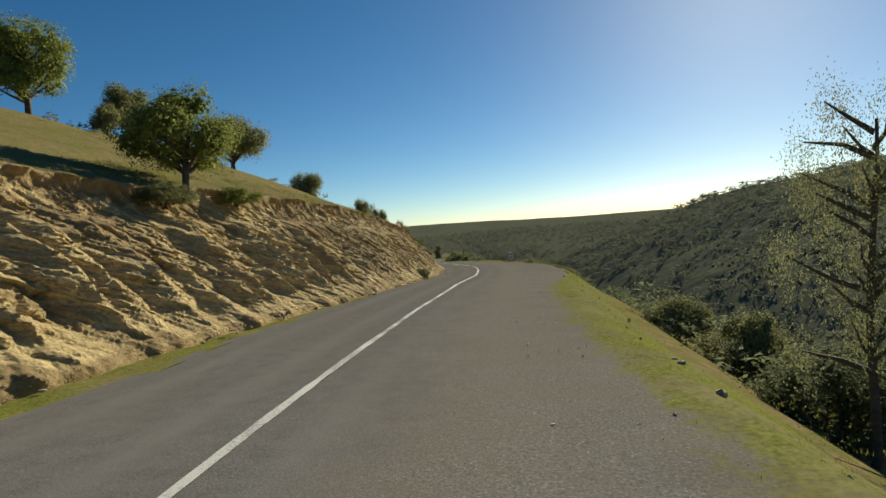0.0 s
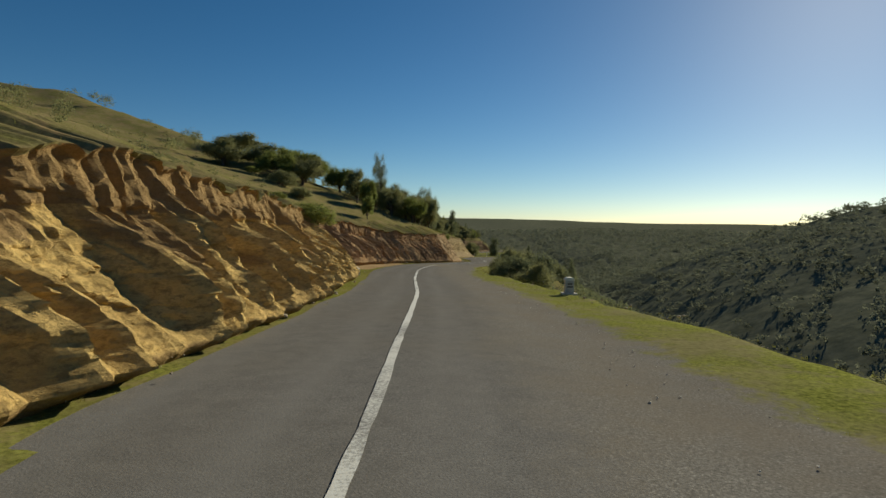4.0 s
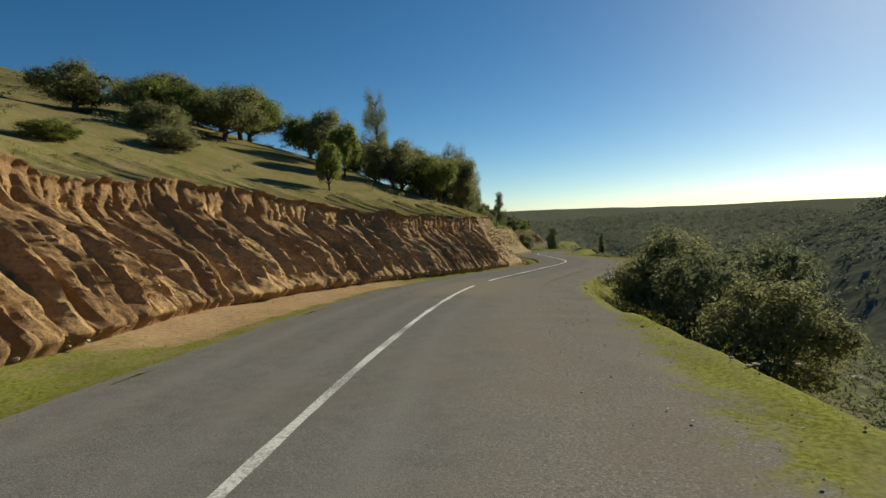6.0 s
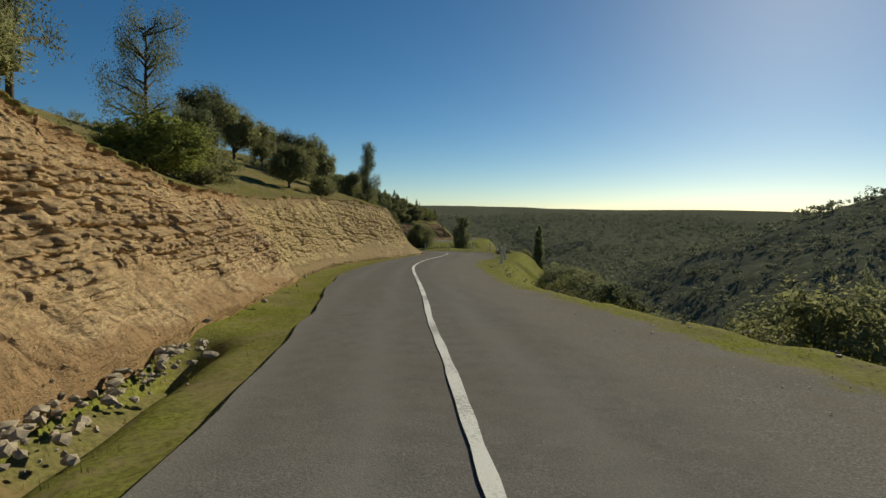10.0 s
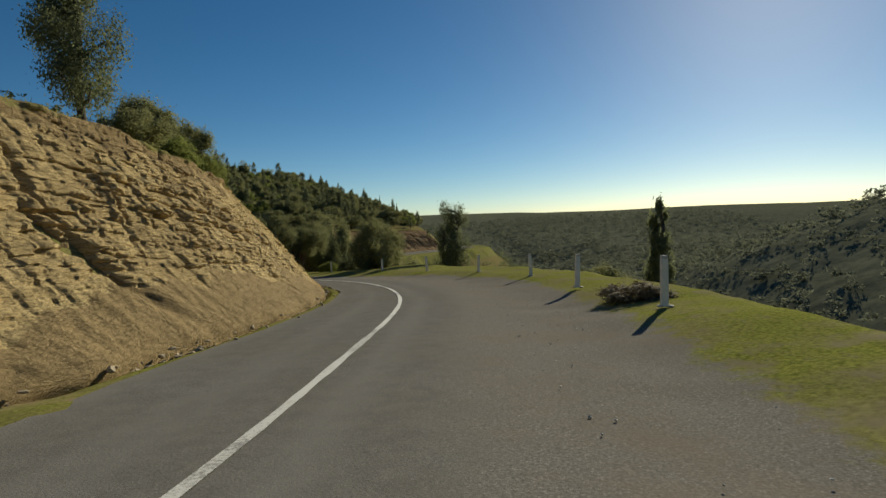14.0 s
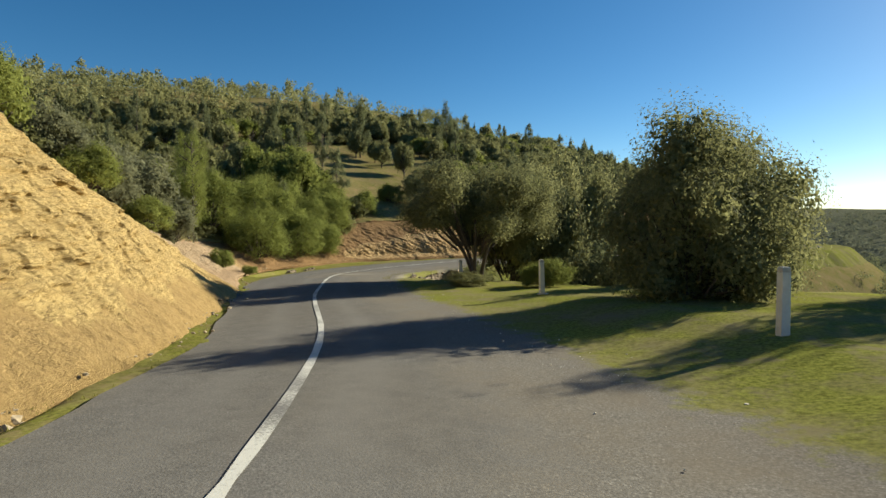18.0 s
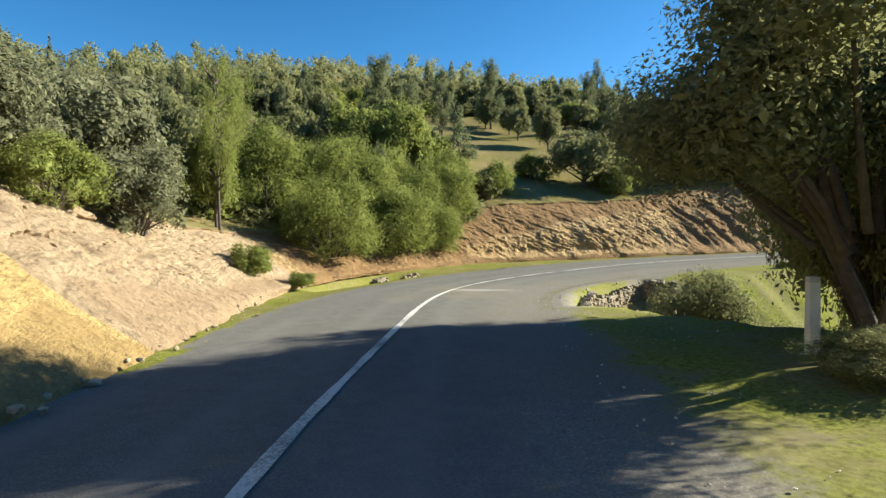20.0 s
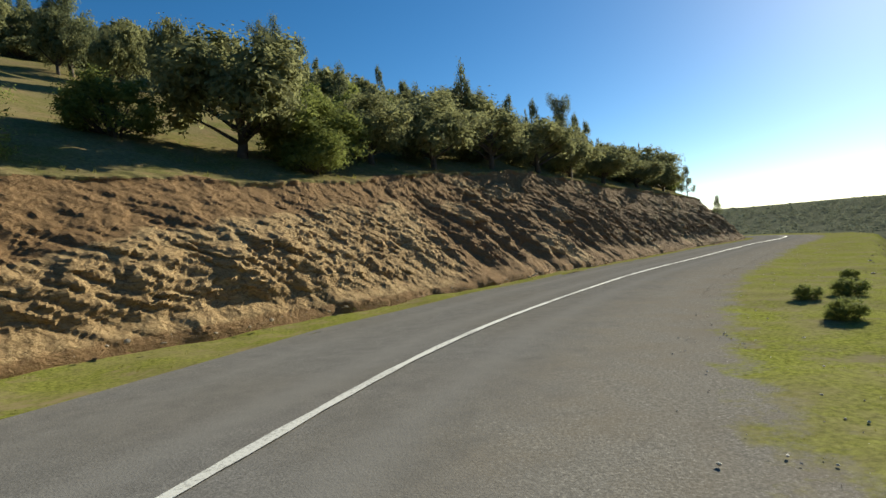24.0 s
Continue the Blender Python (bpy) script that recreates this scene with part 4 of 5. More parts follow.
def plant_sd(kind, variant, leaf_mat, s, d, h, w, label, **kw):
    x, y, _ = place(s, d)
    x, y = float(x), float(y)
    ss, dd_, zz = nearest(np.array([x]), np.array([y]))
    rim = float(CUT_BASE(ss)[0] + CUT_RISE(ss)[0] * BATTER(ss)[0])
    on_sheet = -rim - 2.5 < float(dd_[0]) < float(VERGE_R(ss)[0]) + 3.5
    z = float(zz[0] + profile(ss, dd_)[0]) if on_sheet else ground_at(x, y)
    return plant(kind, variant, leaf_mat, x, y, z, h, w, label, **kw)


OLIVE_LABEL = "olive-green holm oak with a short dark trunk above the cutting"
# the trees along the rim and the hillside on the uphill side
for i, (s, d, h, w) in enumerate([(55.0, -6.7, 3.2, 3.6), (75.5, -15.5, 4.5, 4.8), (66.2, -17.0, 3.2, 3.2), (61.1, -17.3, 4.4, 4.2), (101.6, -9.5, 3.9, 3.2), (171, -36, 3.5, 6.0), (170.5, -9.5, 4.3, 3.2), (167.9, -24.2, 3.9, 4.6),
                                 (166, -15.8, 4.9, 3.0), (175, -17.8, 3.4, 2.8), (173, -11, 4.0, 3.4), (174.9, -9.5, 4.2, 2.6), (164.4, -22.2, 4.4, 4.8), (160.8, -20.8, 4.2, 4.6), (168, -11.8, 4.3, 3.4), (158, -23, 3.6, 4.0), (156, -29, 3.6, 4.6), (163, -28, 4.0, 5.0), (170, -28.5, 4.2, 4.6), (178, -13.5, 4.8, 4.2), (181, -16.5, 4.6, 4.4), (172, -20.5, 4.4, 4.2), (186, -12, 4.6, 4.2)]):
    plant_sd("oak", i % 4, LEAF_OLIVE if i % 3 else LEAF_GREEN, s, d, h * 1.04, w * (1.3 if s > 150 else 1), OLIVE_LABEL, group="oaks on the hillside", n=16000, size=.0122)
for i, (s, d, h, w) in enumerate([(184.1, -9.0, 4.8, 4.4), (179, -10.5, 5.2, 4.5), (176.5, -8.2, 5.0, 3.6), (212.4, -8.8, 3.4, 3.3), (218.6, -18, 6.5, 5.2), (217.4, -15, 5.5, 3.9), (224, -15.5, 4.5, 3.0), (227.5, -15.5, 4.5, 2.8), (221.6, -12, 4.9, 2.6),
                                 (221.5, -9.8, 4.2, 2.8), (226.7, -12, 4.8, 3.4), (251, -10.2, 4.2, 4.6), (255.5, -9.6, 4.4, 5.0), (259.5, -10.2, 4.6, 5.0), (228.5, -13, 1.9, 1.9), (240.7, -8.5, 2.0, 2.4), (208.6, -12.9, 4.2, 3.2)]):
    plant_sd("oak", (i + 1) % 4, LEAF_OLIVE if i % 4 else LEAF_DARK, s, d, h, w, OLIVE_LABEL, group="oaks on the rim", n=16000, size=.0122)
for i, (s, d, h, w) in enumerate([(317.2, -10.8, 3.6, 6.4), (310.3, -22.9, 4.2, 2.6), (310.9, -19.3, 5.4, 2.6), (307.3, -10.4, 4.6, 5.6), (324.4, -13.9, 4.3, 8.0), (335, -12.5, 4.2, 6), (346, -12, 4.0, 6), (355.3, -12, 4.3, 7.5),
                                 (312.5, -9.6, 3.2, 4.2), (315.5, -9.0, 3.4, 4.4), (320.5, -9.2, 3.6, 5.0), (326, -9.2, 3.6, 5.2), (331.5, -9.4, 3.4, 5.0), (338, -9.6, 3.6, 5.4), (345, -9.6, 3.4, 5.0), (352, -9.4, 3.2, 4.8), (311, -25.5, 3.2, 1.9), (309.6, -27.2, 4.0, 2.8), (315.6, -33, 4.2, 2.4), (330, -18, 4.6, 5)]):
    plant_sd("oak", i % 4, LEAF_OLIVE, s, d, h, w, "grey-green oak on the terraced slope above the red cutting", group="oaks over the red cutting")
for i, (s, d, h, w) in enumerate([(63.9, -16, 1.9, 1.5), (94.0, -14.5, 4.6, 3.9), (95.5, -8.0, 3.3, 2.6), (231.3, -9.3, 3.2, 2.2), (248.5, -8.2, 3.2, 2.8)]):
    plant_sd("round", i % 2, LEAF_OLIVE, s, d, h, w, "small dense round-crowned oak at the slope edge", group="round oaks", n=16000, size=.0122)
for i, (s, d, h, w) in enumerate([(163.4, -13, 4.2, 2.6), (156.6, -10.2, 3.0, 1.8), (286.7, -9.2, 4.4, 2.0), (296.0, -12.6, 7.0, 4.6), (294.2, -14.2, 6.4, 4.4)]):
    plant_sd("oak", 4, LEAF_GREEN, s, d, h, w, "slender young tree with a thin trunk on the slope", group="young trees")
for i, (s, d, h, w) in enumerate([(176.8, -15.6, 7.6, 3.6), (173, -14.7, 6.6, 3.2), (183, -8.5, 6.4, 3.6), (188.5, -8.2, 6.2, 3.6), (195, -8.5, 5.0, 3.4), (181, -9.5, 6.0, 3.2)]):
    plant_sd("sparse", i % 2, LEAF_DARK, s, d, h, w, "tall thin-leaved tree with bare twisting branches", group="sparse trees", n=12000, size=.0085)
plant_sd("shaggy", 0, LEAF_DARK, 235.3, -8.1, 6.3, 4.4, "tall dark ragged tree standing on the rim of the cutting", n=26000, size=.009)
for i, (s, d, h, w) in enumerate([(301.1, -20.4, 5.4, 3.2), (303.1, -21, 6.2, 3.2), (327.4, -34, 7.6, 3.6), (361.4, -9.1, 3.4, 2.2), (367, -6.5, 2.6, 1.6), (350, -40, 5.4, 3.2), (196, 16.5, 7.5, 3.2)]):
    plant_sd("pine", 1 + i % 2, LEAF_DARK, s, d, h, w, "dark feathery pine on the wooded slope", group="pines", n=6500, size=.016)
for i, (s, d, h, w) in enumerate([(310.2, -27.3, 6.8, 4.6), (339.7, -14, 6.4, 4.6), (322, -30, 6.0, 4.2), (300.5, -23.5, 6.6, 4.4)]):
    plant_sd("shaggy", i % 2, LEAF_DARK, s, d, h, w, "ragged dark conifer rising over the oaks", group="ragged conifers", n=16000, size=.012)
for i, (s, d, h, w) in enumerate([(242.4, 12.6, 6.2, 3.4)]):
    plant_sd("cypress", i % 2, LEAF_DARK, s, d, h, w, "narrow dark conifer standing below the verge", group="conifers", n=5500, size=.019)

# shrubs on the uphill side
for i, (s, d, h, w) in enumerate([(53.5, -6.3, .8, 1.7), (57.2, -6.3, .7, 1.9), (71.2, -3.0, .75, 1.2), (127.8, -5.8, 1.6, 3.0), (154, -19.1, 2.0, 3.6), (146.7, -14.6, .9, 2.4), (152.2, -15.6, 1.4, 3.0), (158.1, -26.4, 1.0, 2.3),
                                 (185, -6.6, 1.7, 2.2), (191, -6.6, 1.9, 3.0), (194.5, -6.8, 1.6, 2.6), (183.5, -7.0, 1.0, 1.6), (214.3, -7.3, 1.8, 2.1)]):
    plant_sd("bush", i % 3, LEAF_GREEN if i % 2 else LEAF_OLIVE, s, d, h, w, "low scrubby bush on the dry slope", group="scrub bushes", n=13000, size=.0135)
for i, (s, d, h, w) in enumerate([(244, -8.0, 1.7, 2.2), (247.5, -7.4, 1.5, 2.2), (252, -8.0, 1.9, 2.4), (257, -8.4, 2.2, 2.6), (263, -8.8, 2.2, 2.6), (268.3, -8.6, 2.6, 2.4), (273, -9.4, 2.6, 2.8), (277.5, -8.4, 2.2, 2.6), (280.5, -7.4, 1.9, 2.4), (276, -13, 2.6, 3.2),
                                 (300.6, -10.6, 2.6, 3.6), (309.4, -9.6, 2.8, 4.2), (308.6, -8.7, 1.9, 2.6), (304.8, -12.5, 2.2, 3.2)]):
    plant_sd("bush", i % 3, LEAF_GREEN, s, d, h, w, "leafy green bush hanging over the rim", group="rim bushes", n=13000, size=.0135)
for i, (s, d, h, w) in enumerate([(289.2, -7.2, 4.2, 4.6), (292.2, -7.4, 4.2, 4.4), (294.2, -7.6, 3.6, 3.4), (290, -10.5, 4.2, 4.2), (294.8, -9.6, 4.4, 3.6), (296.6, -9.4, 4.0, 4.0), (291.4, -9.6, 5.4, 4.8), (288.8, -10.6, 4.8, 4.6), (293.4, -11.6, 5.2, 4.6), (298.0, -11.4, 3.4, 3.8)]):
    plant_sd("bush", 3 + i % 2, LEAF_GREEN, s, d, h, w, "big fresh-green bush beside the bend", group="green bushes", n=34000, size=.0082)
for i, (s, d, h, w) in enumerate([(282.8, -7.4, 2.8, 3.0), (281.2, -9.5, 3.4, 3.4), (283.6, -9.4, 4.4, 4.2), (280.2, -11.8, 3.8, 3.8), (278.2, -9.8, 3.0, 3.0), (284.6, -11.8, 4.6, 4.4)]):
    plant_sd("bush", 5, LEAF_GREY, s, d, h, w, "dry greyish bush on the pale slope", group="grey bushes", n=10000, size=.016)
for i, (s, d, h, w) in enumerate([(285.3, -6.2, 1.3, 1.5), (286.2, -5.2, .65, 1.0)]):
    plant_sd("bush", 3, LEAF_GREEN, s, d, h, w, "small round bush at the road side", group="roadside bushes", n=15000, size=.0135)

# the downhill side
plant_sd("canopy", 3, LEAF_OLIVE, 276.5, 6.0, 5.6, 6.4, "wide spreading dark olive tree shading the bend", n=90000, size=.006)
# position and height set by the shade it throws on the bend
plant_sd("canopy", 5, LEAF_OLIVE, 280.0, 8.6, 8.4, 5.4, "spreading dark olive tree on the slope under the bend", n=60000, size=.0085)
# unseen tree, added behind the others to throw shade across the road
plant("canopy", 4, LEAF_OLIVE, -16.7, 240.9, ground_at(-16.7, 240.9), 13.6, 6.0, "tall spreading olive tree added out of view to shade the bend", n=60000, size=.0085)
plant_sd("bush", 7, LEAF_OLIVE, 275.4, 5.4, .65, 1.7, "low scrub at the foot of the spreading tree", n=32000, size=.0085)
plant_sd("bush", 7, LEAF_GREEN, 274.4, 8.2, 1.2, 2.2, "leafy shoots round the foot of the spreading tree", n=32000, size=.0085)
plant_sd("bush", 8, LEAF_OLIVE, 266.0, 8.3, 5.1, 4.5, "tall dense olive tree with sunlit edges on the grass", n=42000, size=.0078)
plant_sd("bush", 9, LEAF_OLIVE, 267.2, 10.4, 5.2, 4.2, "dense olive tree leaning out over the grass below the bend", n=34000, size=.0085)
plant_sd("bush", 6, LEAF_OLIVE, 267.2, 9.4, 2.2, 4.4, "dark undergrowth round the foot of the olive tree", n=24000, size=.0105)
plant_sd("shaggy", 1, LEAF_DARK, 265.0, 16.7, 8.5, 6.4, "tall ragged pine below the grassy bend", n=16000, size=.012)
plant_sd("shaggy", 0, LEAF_DARK, 265.6, 16.0, 6.0, 4.0, "small ragged pine beside the tall one", n=26000, size=.009)
plant_sd("sparse", 1, LEAF_GREEN, 286.4, -8.6, 6.4, 2.6, "tall thin tree with a pale trunk among the bushes", n=12000, size=.009)
plant_sd("sparse", 0, LEAF_GREEN, 289.0, -12.5, 6.0, 2.6, "tall thin tree with a pale trunk above the bushes", n=12000, size=.009)
for i, (s, d, h, w) in enumerate([(292.6, 6.3, 3.6, 3.8), (290.8, 8.4, 4.4, 4.2), (294.0, 9.6, 5.0, 4.6)]):
    plant_sd("bush", 7, LEAF_OLIVE, s, d, h, w, "dense bush growing out of the culvert hollow", group="culvert bushes", n=32000, size=.0085)
plant_sd("bush", 5, LEAF_DRY, 232.4, 5.9, .7, 1.9, "low mound of dark dry brush on the verge", n=10000, size=.016)
for i, (s, d, h, w) in enumerate([(133, 6.3, 2.4, 3.0), (128.5, 6.6, 2.2, 2.8), (139.6, 6.2, 2.2, 2.6), (146.5, 7.0, 3.8, 3.8), (152, 6.6, 4.4, 4.2), (156.4, 7.4, 4.8, 4.4), (150.5, 9.5, 6.4, 4.6), (160.5, 8.4, 4.0, 4), (246.5, 12.6, 2.6, 3.6), (249, 13.6, 2.8, 3.4), (271.6, 12.4, 4.2, 4.0), (274, 14.0, 5.6, 4.6), (277.0, 12.0, 6.0, 5.0), (276, 18.5, 9.0, 5.0), (280, 19.5, 9.5, 5.6), (206, 7.6, 2.4, 3.6), (210, 8.6, 2.6, 4.0), (214, 9.4, 2.6, 4.0), (218, 10.2, 2.8, 4.2), (222.5, 11.2, 2.6, 4.0), (202, 7.4, 2.6, 3.8), (198, 7.2, 2.6, 3.6), (187, 7.4, 1.2, 3.0), (191.5, 11.6, 6.2, 6.4), (195, 13.5, 6.4, 6.8),
                                 (100, 8.2, 2.2, 2.6), (106, 8.2, 1.8, 2.4), (52, 9.0, 2.6, 3.4), (60, 10, 3.0, 3.6), (66, 9.6, 2.4, 3.4), (56, 11.5, 3.4, 4)]):
    plant_sd("bush", i % 3, LEAF_OLIVE if i % 3 else LEAF_DARK, s, d, h, w, "dark evergreen bush below the road edge", group="bushes below the road", n=13000, size=.0135)
plant_sd("sparse", 1, LEAF_OLIVE, 50.5, 8.6, 6.9, 3.8, "thin-leaved tree rising beside the drop", n=16000, size=.0055)
for i, (s, d, h, w) in enumerate([(307.3, 4.6, .36, .6), (308, 5.3, .42, .75), (304.6, 4.9, .40, .65), (312, 5.6, .3, .5)]):
    plant_sd("bush", 5, LEAF_GREEN, s, d, h, w, "small tussock bush on the grassy verge", group="tussocks", n=10000, size=.016)

# scattered trees of the wooded hill beyond the bend
rng = random.Random(5)
spots = []
while len(spots) < 760:
    s, d = (rng.uniform(281, 392), -rng.uniform(9.5, 46)) if rng.random() < .68 else (rng.uniform(262, 302), -rng.uniform(10, 30))
    if 301 < s < 317 and -33 < d < -9.5 or (s > 300 and d > -11.5) or (s > 345 and d > -9):
        continue
    x, y, _ = (float(v) for v in place(s, d))
    if any((x - a) ** 2 + (y - b) ** 2 < 2.6 for a, b in spots):
        continue
    spots.append((x, y))
for i, (x, y) in enumerate(spots):
    z = ground_at(x, y)
    k = rng.random()
    if k < .22:
        plant("round", i % 2, LEAF_OLIVE if i % 3 else LEAF_GREEN, x, y, z, rng.uniform(2.6, 4.0), rng.uniform(2.6, 3.8), "round-crowned tree in the open wood of the hillside", "round trees of the wooded hill", 3000, .030)
    elif k < .52:
        plant("oak", i % 4, LEAF_OLIVE, x, y, z, rng.uniform(3.0, 4.4), rng.uniform(2.6, 3.8), "olive-green oak in the open wood of the hillside", "oaks of the wooded hill", 3000, .030)
    elif k < .86:
        plant("bush", i % 3, LEAF_GREEN if i % 2 else LEAF_OLIVE, x, y, z, rng.uniform(1.6, 2.8), rng.uniform(2.2, 3.6), "green bush in the open wood of the hillside", "bushes of the wooded hill", 3000, .029)
    elif k < .96:
        plant("pine", 1 + i % 2, LEAF_DARK, x, y, z, rng.uniform(3.6, 5.6), rng.uniform(1.9, 2.8), "dark pine in the open wood of the hillside", "pines of the wooded hill", 4200, .021)
    else:
        plant("cypress", i % 2, LEAF_DARK, x, y, z, rng.uniform(3.4, 5.0), rng.uniform(1.5, 2.1), "slim conifer in the open wood of the hillside", "conifers of the wooded hill", 3600, .024)


def woods(name, points, kinds, leaf_mat, label, quads=90, size=.085):
    """Far woods: many small trees joined into one sheet of leaf sprays."""
    rng2 = random.Random(len(points))
    bases = []
    for q, kd in enumerate(kinds):
        r = random.Random(900 + q)
        bases.append(leaves(lobes_of(kd, r), quads, size, r, .05, 5, .45)[0])
    P = np.array(points, float)
    pick = np.array([rng2.randrange(len(bases)) for _ in points])
    out = []
    for q, bs in enumerate(bases):
        p = P[pick == q]
        a = (p[:, 0] * 12.9 + p[:, 1] * 7.3) % 6.283
        ca, sa = np.cos(a)[:, None], np.sin(a)[:, None]
        x = (bs[None, :, 0] * ca - bs[None, :, 1] * sa) * p[:, 4:5] + p[:, 0:1]
        y = (bs[None, :, 0] * sa + bs[None, :, 1] * ca) * p[:, 4:5] + p[:, 1:2]
        z = bs[None, :, 2] * p[:, 3:4] + p[:, 2:3] - .1
        out.append(np.stack([x, y, z], -1).reshape(-1, 3))
    V = np.vstack(out)
    ob = new(name, mesh_of(name, V, np.arange(len(V)).reshape(-1, 4), leaf_mat))
    return tagged(ob, label, "woods", kind="stuff")


def scatter(n, box, seed, hlo, hhi, wlo, whi, keep):
    g = np.random.RandomState(seed)
    x, y = g.uniform(box[0], box[1], n), g.uniform(box[2], box[3], n)
    s, d, _ = nearest(x, y)
    m = keep(x, y, s, d)
    x, y = x[m], y[m]
    return [(a, b, ground_at(a, b), g.uniform(hlo, hhi), g.uniform(wlo, whi)) for a, b in zip(x, y)]


# scrub and woods of the near valley side, the hills across, and behind the hill
woods("valley_scrub", scatter(2600, (0, 75, -30, 380), 3, 1.3, 3.0, 1.8, 3.8, lambda x, y, s, d: (d > VERGE_R(s) + 3.2) & (d < 42)), ("bush", "round", "bush", "oak"), LEAF_DARK,
      "dense dark scrub covering the valley side", 190, .052)
woods("opposite_woods", scatter(5200, (36, 330, -120, 560), 4, 2.5, 4.5, 3.0, 5.5, lambda x, y, s, d: d > 38), ("oak", "round", "bush", "pine"), WOODS, "dark woods on the hills across the valley", 75, .085)
woods("valley_woods", scatter(2600, (-60, 300, 330, 900), 6, 3, 6, 4, 8, lambda x, y, s, d: (d > 16) | (y > 420)), ("oak", "round", "bush"), WOODS, "dark woods in the valley ahead", 60, .10)
woods("hill_woods", scatter(2100, (-190, -30, 225, 420), 7, 2.6, 4.6, 2.4, 4.4, lambda x, y, s, d: (d < -44) & (s > 262)), ("oak", "round", "pine", "bush", "cypress"), LEAF_OLIVE, "open oak wood on the upper hillside", 170, .062)
woods("ridge_woods", scatter(170, (-95, -25, 60, 225), 8, 1.6, 3.2, 2.0, 3.6, lambda x, y, s, d: (d < -26) & (s > 150) & (s < 262)), ("oak", "round", "bush"), LEAF_OLIVE, "scattered oaks along the ridge", 520, .036)
woods("hill_scrub", scatter(2600, (-75, 30, 20, 262), 9, .22, .75, .5, 1.3, lambda x, y, s, d: (d < -CUT_BASE(s) - CUT_RISE(s) * BATTER(s) - 1.2) & (d > -48) & (s > 45) & (s < 262)), ("bush", "round"), LEAF_OLIVE, "low scrub dotted over the grassy hillside", 70, .075)


# ---------------------------------------------------------------- loose stones and grass
ICO = bmesh.new()
bmesh.ops.create_icosphere(ICO, subdivisions=1, radius=1)
ICO_V = np.array([v.co[:] for v in ICO.verts])
ICO_F = np.array([[v.index for v in f.verts] for f in ICO.faces])
ICO.free()


def pebbles(name, s, d, h, size, material, label, seed):
    g = np.random.RandomState(seed)
    n = len(s)
    x, y, z = place(s, d)
    sc = size[:, None] * g.uniform(.55, 1.3, (n, 3)) * (1, 1, .65)
    a = g.uniform(0, 6.3, n)
    V = ICO_V[None] * (1 + g.uniform(-.28, .28, (n, len(ICO_V), 1))) * sc[:, None]
    X = V[..., 0] * np.cos(a)[:, None] - V[..., 1] * np.sin(a)[:, None] + x[:, None]
    Y = V[..., 0] * np.sin(a)[:, None] + V[..., 1] * np.cos(a)[:, None] + y[:, None]
    Z = V[..., 2] + (z + h)[:, None] + sc[:, 2:3] * .3
    F_ = (ICO_F[None] + (np.arange(n) * len(ICO_V))[:, None, None]).reshape(-1, 3)
    ob = new(name, mesh_of(name, np.stack([X, Y, Z], -1).reshape(-1, 3), F_, material))
    return tagged(ob, label, "stones", kind="stuff")


g = np.random.RandomState(10)
pebbles("stone_heap", g.normal(151.4, .9, 500), g.normal(-6.3, .35, 500), g.uniform(-.06, .10, 500), .03 + .10 * g.rand(500) ** 3, STONE, "heap of broken stones at the foot of the clay cutting", 9)
pebbles("pale_rubble", g.normal(158.2, 1.5, 260), g.normal(4.4, .22, 260), np.full(260, -.10), .03 + .09 * g.rand(260) ** 2, PALE_STONE, "pale rubble along the edge of the verge", 8)
g = np.random.RandomState(11)
n = 3600
s = g.uniform(30, 335, n)
pebbles("fallen_stones", s, -CUT_BASE(s) + g.normal(0, .28, n) + .15, g.uniform(-.05, .08, n), .012 + .065 * g.rand(n) ** 4, STONE, "broken stones fallen to the foot of the cutting", 12)
s = g.uniform(30, 335, n)
pebbles("shoulder_stones", s, ASPHALT_R(s) + np.abs(g.normal(0, 1.2, n)) - .1, np.full(n, -.05), .005 + .014 * g.rand(n) ** 3, PALE_STONE, "pale chippings scattered over the gravel shoulder", 13)
s = np.r_[g.uniform(173, 185, 500), g.uniform(226, 261, 500)]
pebbles("drain_stones", s, -(ASPHALT_L(s) + (.72 + .12 * g.normal(size=1000)) * (CUT_BASE(s) - ASPHALT_L(s))), np.full(1000, -.16), .02 + .08 * g.rand(1000) ** 3, STONE, "small stones and clods lining the open drain", 7)
s = g.uniform(30, 335, 1200)
pebbles("edge_stones", s, VERGE_R(s) + g.normal(-.1, .35, 1200), np.full(1200, -.09), .015 + .055 * g.rand(1200) ** 4, STONE, "stones along the crumbling edge of the verge", 14)


def tufts(name, s, d, h, size, label, seed, blades=7):
    g = np.random.RandomState(seed)
    n = len(s)
    x, y, z = place(s, d)
    base = np.stack([x, y, z + h], -1)[:, None] + g.normal(0, 1, (n, blades, 3)) * (size * .35)[:, None, None] * (1, 1, 0)
    a = g.uniform(0, 6.3, (n, blades))
    out = np.stack([np.cos(a), np.sin(a), 0 * a], -1)
    lng = (size[:, None] * g.uniform(.5, 1.2, (n, blades)))[..., None]
    tip = base + out * lng * .5 + np.array([0, 0, 1]) * lng
    wid = np.stack([-np.sin(a), np.cos(a), 0 * a], -1) * lng * .07
    V = np.stack([base - wid, base + wid, tip], 2).reshape(-1, 3)
    ob = new(name, mesh_of(name, V, np.arange(len(V)).reshape(-1, 3), BLADE))
    return tagged(ob, label, "grass", kind="stuff")


